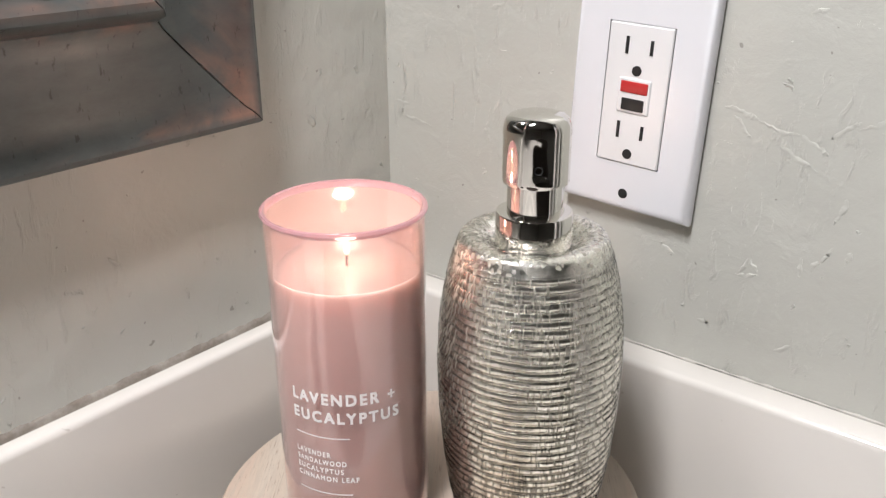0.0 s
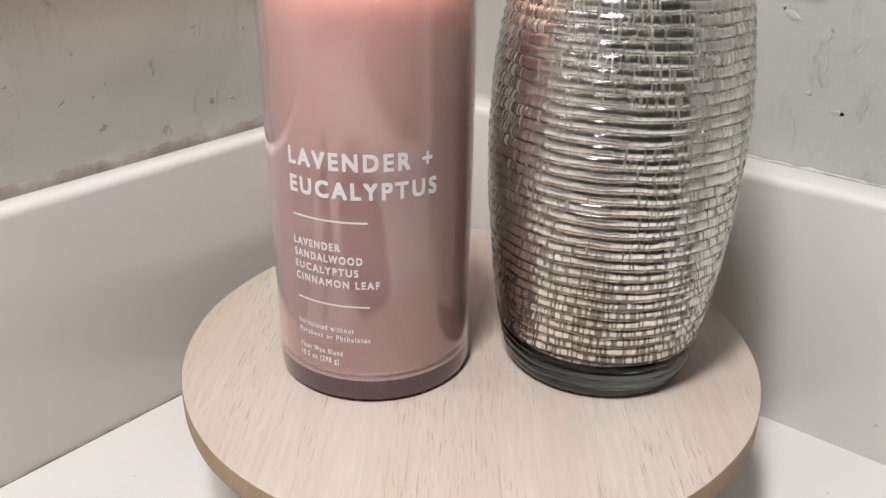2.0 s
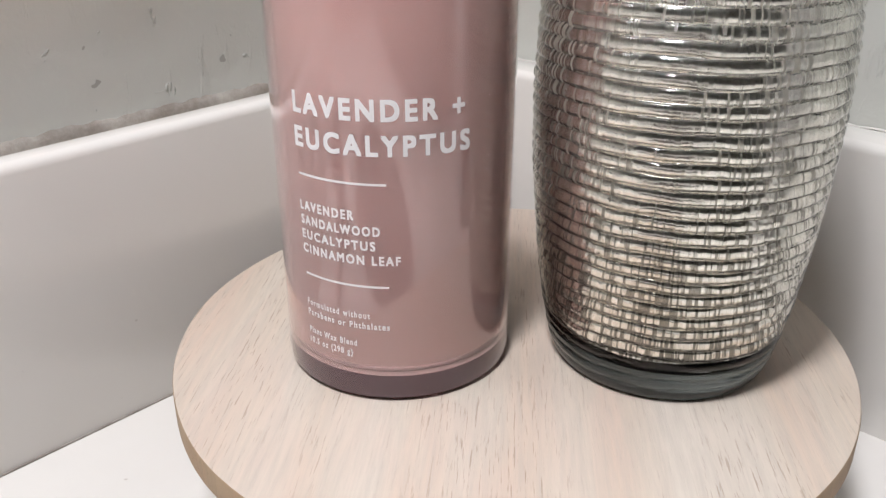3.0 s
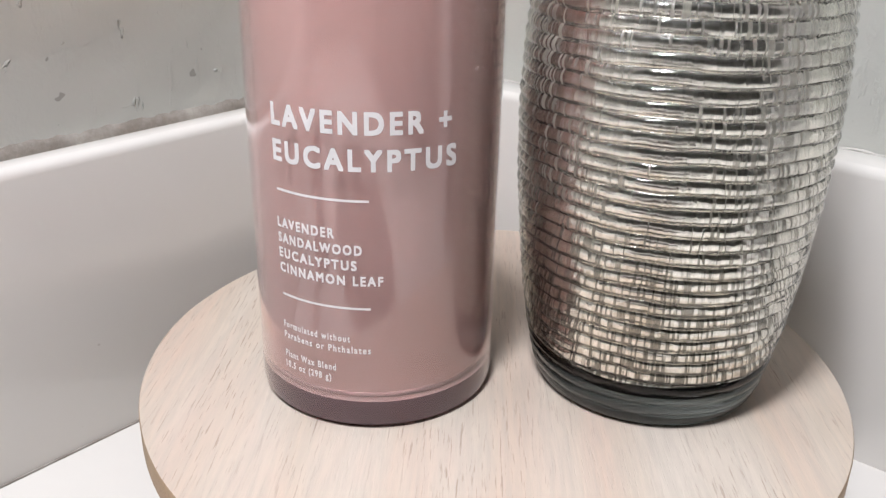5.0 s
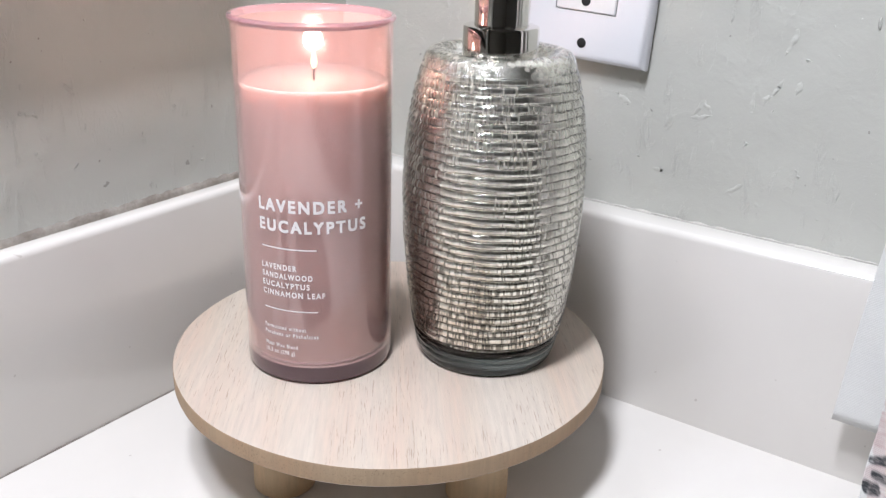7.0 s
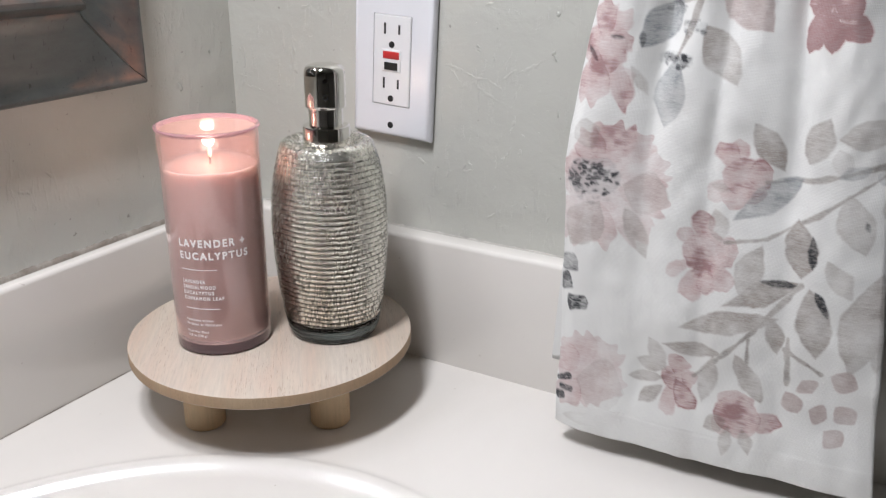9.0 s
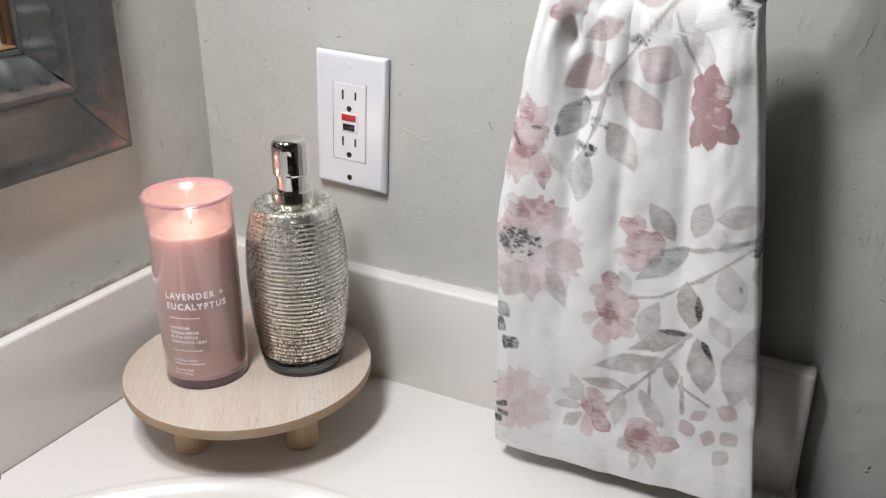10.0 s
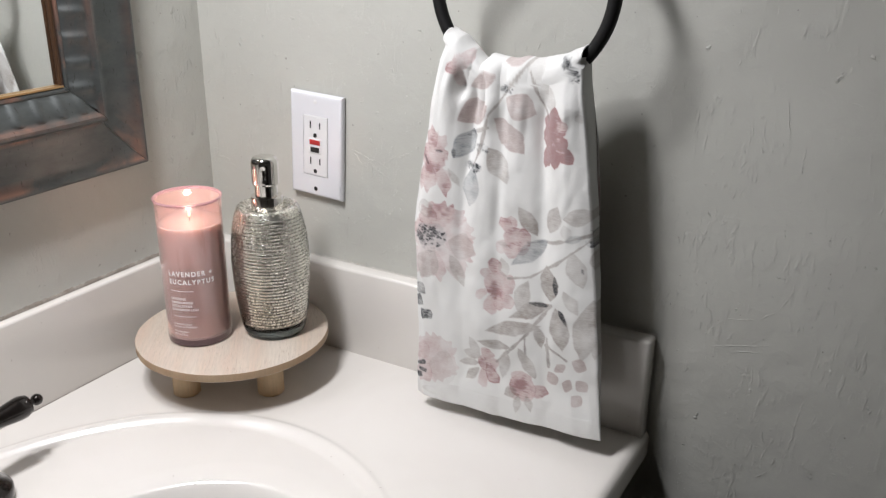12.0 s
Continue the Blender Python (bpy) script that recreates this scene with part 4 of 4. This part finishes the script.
TAUPE_A = [
    (-0.4141, 0.2783, -0.4346, 0.2476, 0.0102, 0.6), (-0.4447, 0.2306, -0.4634, 0.2045, 0.0077, 0.58), (-0.4828, 0.2373, -0.4755, 0.2101, 0.0081, 0.48),
    (-0.4877, 0.2259, -0.5177, 0.2345, 0.0081, 0.38), (-0.4301, 0.1799, -0.4355, 0.1593, 0.0062, 0.36), (-0.5169, 0.2058, -0.5221, 0.1782, 0.0068, 0.5),
    (-0.4969, 0.1975, -0.5096, 0.1662, 0.0099, 0.38), (-0.4746, 0.18, -0.481, 0.1453, 0.0093, 0.6), (-0.4579, 0.1621, -0.4483, 0.1282, 0.0081, 0.48),
    (-0.4411, 0.1218, -0.481, 0.1442, 0.0077, 0.66), (-0.4855, 0.1425, -0.4948, 0.1, 0.0102, 0.62), (-0.4919, 0.1605, -0.5084, 0.1387, 0.0068, 0.32),
    (-0.5197, 0.1562, -0.5126, 0.0946, 0.0136, 0.46), (-0.4602, 0.3404, -0.4748, 0.3148, 0.0081, 0.35), (-0.4454, 0.3497, -0.4644, 0.3538, 0.0112, 0.2),
]
TAUPE_B = [
    (-0.4164, 0.1032, -0.4725, 0.12, 0.0074, 0.64), (-0.468, 0.1205, -0.4743, 0.0968, 0.0056, 0.58), (-0.4095, 0.09, -0.4453, 0.0906, 0.005, 0.58),
    (-0.451, 0.0933, -0.4699, 0.0634, 0.0068, 0.52), (-0.4395, 0.0902, -0.4355, 0.0545, 0.0062, 0.42), (-0.4939, 0.3125, -0.5005, 0.3165, 0.0046, 0.3),
    (-0.3754, 0.2539, -0.385, 0.2384, 0.0025, 0.35), (-0.4125, 0.0725, -0.4003, 0.0924, 0.0056, 0.5), (-0.4112, 0.0721, -0.3926, 0.0756, 0.0053, 0.5),
    (-0.4114, 0.066, -0.3891, 0.0622, 0.0046, 0.45), (-0.4116, 0.0611, -0.397, 0.0457, 0.0053, 0.5), (-0.4513, 0.0481, -0.4386, 0.0393, 0.0062, 0.45),
    (-0.4532, 0.0456, -0.4518, 0.0246, 0.0043, 0.45), (-0.4603, 0.0459, -0.4671, 0.027, 0.005, 0.48), (-0.3784, 0.1719, -0.3936, 0.1424, 0.0068, 0.4),
    (-0.3443, 0.2095, -0.3609, 0.218, 0.0093, 0.38),
]
TAUPE_C = [
    (-0.3637, 0.1746, -0.3463, 0.1429, 0.0136, 0.34), (-0.3752, 0.1855, -0.4058, 0.1776, 0.0136, 0.26), (-0.3558, 0.0516, -0.3881, 0.0481, 0.0217, 0.16),
    (-0.3466, 0.023, -0.3808, 0.0268, 0.0056, 0.22), (-0.5248, 0.1439, -0.5252, 0.0993, 0.0081, 0.4), (-0.4393, 0.19, -0.425, 0.1926, 0.0031, 0.4),
    (-0.489, 0.221, -0.4952, 0.2066, 0.0056, 0.22),
]
COOL_LEAVES = [
    (-0.4003, 0.2922, -0.3798, 0.2651, 0.0096, 0.66), (-0.4001, 0.2603, -0.3965, 0.222, 0.0102, 0.5), (-0.4406, 0.1738, -0.4743, 0.2025, 0.0081, 0.55),
    (-0.5076, 0.2143, -0.4911, 0.2058, 0.0037, 0.4),
]
STROKES = [
    (-0.3497, 0.2634, -0.3569, 0.2548, 0.0009, 0.95), (-0.3634, 0.2706, -0.3704, 0.2701, 0.0008, 0.7), (-0.3399, 0.1295, -0.3527, 0.1324, 0.0056, 0.62),
    (-0.3393, 0.116, -0.349, 0.1195, 0.0059, 0.9), (-0.3464, 0.1037, -0.3606, 0.1065, 0.0053, 0.95), (-0.3419, 0.0477, -0.3531, 0.0528, 0.0025, 0.95),
    (-0.3439, 0.0431, -0.3545, 0.0435, 0.0025, 0.9), (-0.3419, 0.036, -0.3492, 0.0381, 0.0028, 0.9), (-0.4831, 0.1722, -0.4853, 0.1541, 0.0022, 0.85),
    (-0.459, 0.1411, -0.4801, 0.1422, 0.0022, 0.8), (-0.4889, 0.1405, -0.4975, 0.1258, 0.0022, 0.9), (-0.3803, 0.2746, -0.3804, 0.2652, 0.0015, 0.6),
    (-0.3936, 0.2918, -0.4005, 0.2876, 0.0019, 0.7), (-0.5071, 0.1855, -0.5097, 0.1791, 0.0015, 0.6),
]
# Round hearts of the blooms: y, z, radius, strength.
HEARTS = [
    (-0.3599, 0.2622, 0.0136, 0.66), (-0.3599, 0.1881, 0.0223, 0.36), (-0.4745, 0.2961, 0.0124, 0.95), (-0.4439, 0.1985, 0.0124, 0.72), (-0.4277, 0.1513, 0.0136, 0.68), (-0.3596, 0.0578, 0.0186, 0.38), (-0.4199, 0.0684, 0.0099, 0.62), (-0.4571, 0.0523, 0.0136, 0.66), (-0.3856, 0.3503, 0.0074, 0.6),
]
# Clusters of short dark brush dabs: y, z, half width, half height, strength.
DARKS = [
    (-0.358, 0.1883, 0.018, 0.013, 1.0), (-0.5158, 0.2128, 0.0062, 0.0087, 0.9), (-0.4903, 0.3479, 0.0055, 0.0066, 0.75), (-0.4814, 0.3579, 0.0042, 0.0046, 0.65), (-0.408, 0.2775, 0.0056, 0.005, 0.55), (-0.399, 0.2586, 0.0087, 0.0043, 0.65), (-0.4306, 0.3307, 0.0062, 0.005, 0.5), (-0.396, 0.2875, 0.0056, 0.0031, 0.45), (-0.3569, 0.1761, 0.0136, 0.005, 0.35),
]
# Stems: from y, z to y, z.
STEMS = [
    (-0.4539, 0.3629, -0.4331, 0.3343), (-0.4331, 0.3343, -0.4142, 0.3079), (-0.4142, 0.3079, -0.4053, 0.274), (-0.4053, 0.274, -0.399, 0.2576), (-0.4135, 0.2964, -0.3971, 0.2892), (-0.4496, 0.3478, -0.4595, 0.3253), (-0.4595, 0.3253, -0.4691, 0.3093), (-0.5151, 0.2157, -0.4823, 0.203), (-0.4823, 0.203, -0.4556, 0.1976), (-0.5144, 0.2115, -0.4835, 0.183), (-0.4835, 0.183, -0.46, 0.1659), (-0.46, 0.1659, -0.4377, 0.1598), (-0.4811, 0.1425, -0.4546, 0.1031), (-0.4546, 0.1031, -0.4294, 0.0724), (-0.4787, 0.1095, -0.4815, 0.08), (-0.478, 0.1024, -0.4986, 0.0919), (-0.4575, 0.1039, -0.4582, 0.0894),
]


def paint(y, z):
    """Ink on the cloth at arrays of places: pink, taupe, dark and cool grey."""
    pink, grey, dark, cool = (np.zeros_like(y) for _ in range(4))
    rng = np.random.default_rng(7)
    wob = 0.0003 * value_noise(y * 330, z * 330, 11) + 0.00012 * value_noise(y * 900, z * 900, 12) + 0.0009 * value_noise(y * 130, z * 130, 15)
    wash = 0.80 + 0.30 * value_noise(y * 75, z * 75, 13) + 0.16 * value_noise(y * 210, z * 210, 14) + 0.12 * value_noise(y * 200, z * 1600, 16)

    def lay(layer, near, depth, strength):
        """depth: metres inside the mark; the rim of a wash dries darker, and washes laid over one another deepen."""
        body = ease(-0.0005, 0.0010, depth)
        rim = 1 + 0.10 * np.exp(-((depth - 0.0008) / 0.0009) ** 2)
        ink = np.clip(1.55 * strength * body * rim * wash[near], 0, 1)
        old = layer[near]
        layer[near] = np.maximum(old, ink) + 0.06 * np.minimum(old, ink)

    def petal(layer, mark, full=0.58, blunt=2.0, ragged=0.0, gain=1.0):
        """A brush mark from root to tip, widest at a share of its length, with a frayed tip."""
        y0, z0, y1, z1, wide, strength = mark
        length = math.hypot(y1 - y0, z1 - z0)
        cy, cz, reach = (y0 + y1) / 2, (z0 + z1) / 2, 0.62 * length + wide
        near = np.nonzero((abs(y - cy) < reach) & (abs(z - cz) < reach))
        if not len(near[0]):
            return
        cy, cz = (y1 - y0) / length, (z1 - z0) / length
        u = (y[near] - y0) * cy + (z[near] - z0) * cz
        w = -(y[near] - y0) * cz + (z[near] - z0) * cy
        if ragged:
            u = u + ragged * length * value_noise(w * 250 + 31 * y0, u * 40, 31) * ease(0.35, 0.9, u / length)
        k = u / length
        k = np.where(k < full, (k - full) / full, (k - full) / (1 - full))
        depth = wide * (1 - np.clip(abs(k), 0, 1.4) ** blunt) - abs(w)
        lay(layer, near, 0.8 * depth + wob[near], gain * strength)

    for m in PINK_UPPER + PINK_MIDDLE + PINK_PAIR + PINK_LOWER + PINK_LAST:
        petal(pink, m, 0.66, 2.4, 0.14, 0.90)
    for m in PINK_ROSE:
        petal(pink, (*m[:4], 0.90 * m[4], m[5]), 0.58, 1.9, 0.10, 1.05)
    for y0, z0, r, strength in HEARTS:
        near = np.nonzero((abs(y - y0) < 1.3 * r) & (abs(z - z0) < 1.3 * r))
        if len(near[0]):
            lay(pink, near, r - np.hypot(y[near] - y0, z[near] - z0) + 1.5 * wob[near], 0.9 * strength)
    for m in MAUVE_LEAVES + BUDS:
        petal(pink, m, 0.5, 1.75, 0.02, 0.72)
        petal(grey, m, 0.5, 1.75, 0.02, 0.55)
    for m in TAUPE_A + TAUPE_B + TAUPE_C:
        petal(grey, m, 0.5, 1.7, 0.02)
    for m in COOL_LEAVES:
        petal(cool, m, 0.55, 1.8)
    for cy, cz, half, tall, strength in DARKS:
        near = np.nonzero((abs(y - cy) < 1.2 * half) & (abs(z - cz) < 1.2 * tall))
        if len(near[0]):
            inside = 1 - np.hypot((y[near] - cy) / half, (z[near] - cz) / tall)
            lay(cool, near, inside * tall + 3 * wob[near], 0.26 * strength)
        for _ in range(int(6 + half * tall * 2.6e5)):
            r, a, lean = math.sqrt(rng.random()), rng.uniform(0, 2 * math.pi), rng.uniform(-0.9, 0.9)
            oy, oz, reach = cy + 0.9 * half * r * math.cos(a), cz + 0.9 * tall * r * math.sin(a), rng.uniform(0.0014, 0.0034)
            dy, dz = reach * math.cos(lean), reach * math.sin(lean)
            petal(dark, (oy - dy, oz - dz, oy + dy, oz + dz, rng.uniform(0.0009, 0.0018), strength * rng.uniform(0.6, 0.95)), 0.5, 2.2)
    for m in STROKES:
        petal(dark, m, 0.5, 12.0 if m[4] > 0.0022 else 2.4, 0.05, 0.95)
    dark *= 0.70 + 0.30 * ease(-0.6, -0.1, value_noise(y * 620, z * 900, 51))
    for y0, z0, y1, z1 in STEMS:
        ly, lz = y1 - y0, z1 - z0
        k = np.clip(((y - y0) * ly + (z - z0) * lz) / (ly * ly + lz * lz), 0, 1)
        d = np.hypot(y - y0 - k * ly, z - z0 - k * lz)
        grey = np.maximum(grey, 0.78 * (1 - ease(0.0007, 0.0019, d + wob)))
        dark = np.maximum(dark, 0.20 * (1 - ease(0.0003, 0.0013, d + wob)) * ease(-0.1, 0.5, value_noise(y * 260, z * 260, 41)))
    # the turned hem shows a faint grey underside
    grey = np.maximum(grey, 0.16 * (z < 0.0345) * (0.35 + 1.3 * ease(0.0, 0.6, value_noise(y * 70, z * 20, 61))))
    return np.clip(pink, 0, 1), np.clip(grey, 0, 1), np.clip(dark, 0, 1), np.clip(cool, 0, 1)


def towel_mesh():
    cols = 360
    vs = np.r_[np.linspace(-1, -0.062, 70), np.linspace(-0.0595, 0.0595, 26), np.linspace(0.062, 1, 560)]
    v, s = np.meshgrid(vs, np.linspace(0, 1, cols + 1), indexing="ij")
    v, s = v.ravel(), s.ravel()
    x, y, z = towel_points(s, v)
    x = x - 0.00018 * ease(0.946, 0.951, v)
    front = v > -0.03
    ink = np.array(paint(np.where(front, y, -0.872 - y), np.where(front, z, 0.40 - z)))
    w = cols + 1
    faces = [(r * w + c, r * w + c + 1, (r + 1) * w + c + 1, (r + 1) * w + c) for r in range(len(vs) - 1) for c in range(cols)]
    me = bpy.data.meshes.new("hand_towel")
    me.from_pydata(np.stack([x, y, z], 1).tolist(), [], faces)
    layer = me.color_attributes.new("print", "FLOAT_COLOR", "POINT")
    layer.data.foreach_set("color", ink.T.astype(np.float32).ravel())
    me.materials.append(TOWEL)
    me.shade_smooth()
    return me


towel = tagged(new("hand_towel", towel_mesh()), "white cotton hand towel with pink and grey flowers hanging from ring", "towel")
solid = towel.modifiers.new("thickness", "SOLIDIFY")
solid.thickness, solid.offset = 0.0014, 0.0

# ---- faucet handle ----
tap = empty("faucet_handle", (-0.398, -0.101, 0.0), "oil-rubbed bronze lever faucet handle on the counter", "faucet handle")
part("base", lathe([(0, -0.003), (0.0265, -0.003), (0.0272, -0.001), (0.0272, 0.006), (0.0262, 0.0085), (0.0225, 0.011), (0.0172, 0.018), (0.0150, 0.030), (0.0150, 0.040), (0.0172, 0.046), (0.0172, 0.060), (0.0150, 0.067), (0.0100, 0.071), (0, 0.072)], 56), BRONZE, tap)
pts, rad = [], []
for d, r in ((0.004, 0.0066), (0.020, 0.0068), (0.030, 0.0076), (0.042, 0.0094), (0.052, 0.0106), (0.0575, 0.0106), (0.0605, 0.0095), (0.0625, 0.0090), (0.0632, 0.0062), (0.0640, 0.0040), (0.0665, 0.0032), (0.068, 0.0034)):
    pts.append((d, 0.009 + 0.002 * d, 0.0568))
    rad.append(r)
part("lever", tube(pts, rad, 32), BRONZE, tap)
ball = [(0.0054 * math.sin(math.pi * k / 12) if 0 < k < 12 else 0, -0.0054 * math.cos(math.pi * k / 12)) for k in range(13)]
tip = part("finial", lathe(ball, 24), BRONZE, tap)
tip.location = (0.0722, 0.0091, 0.0568)
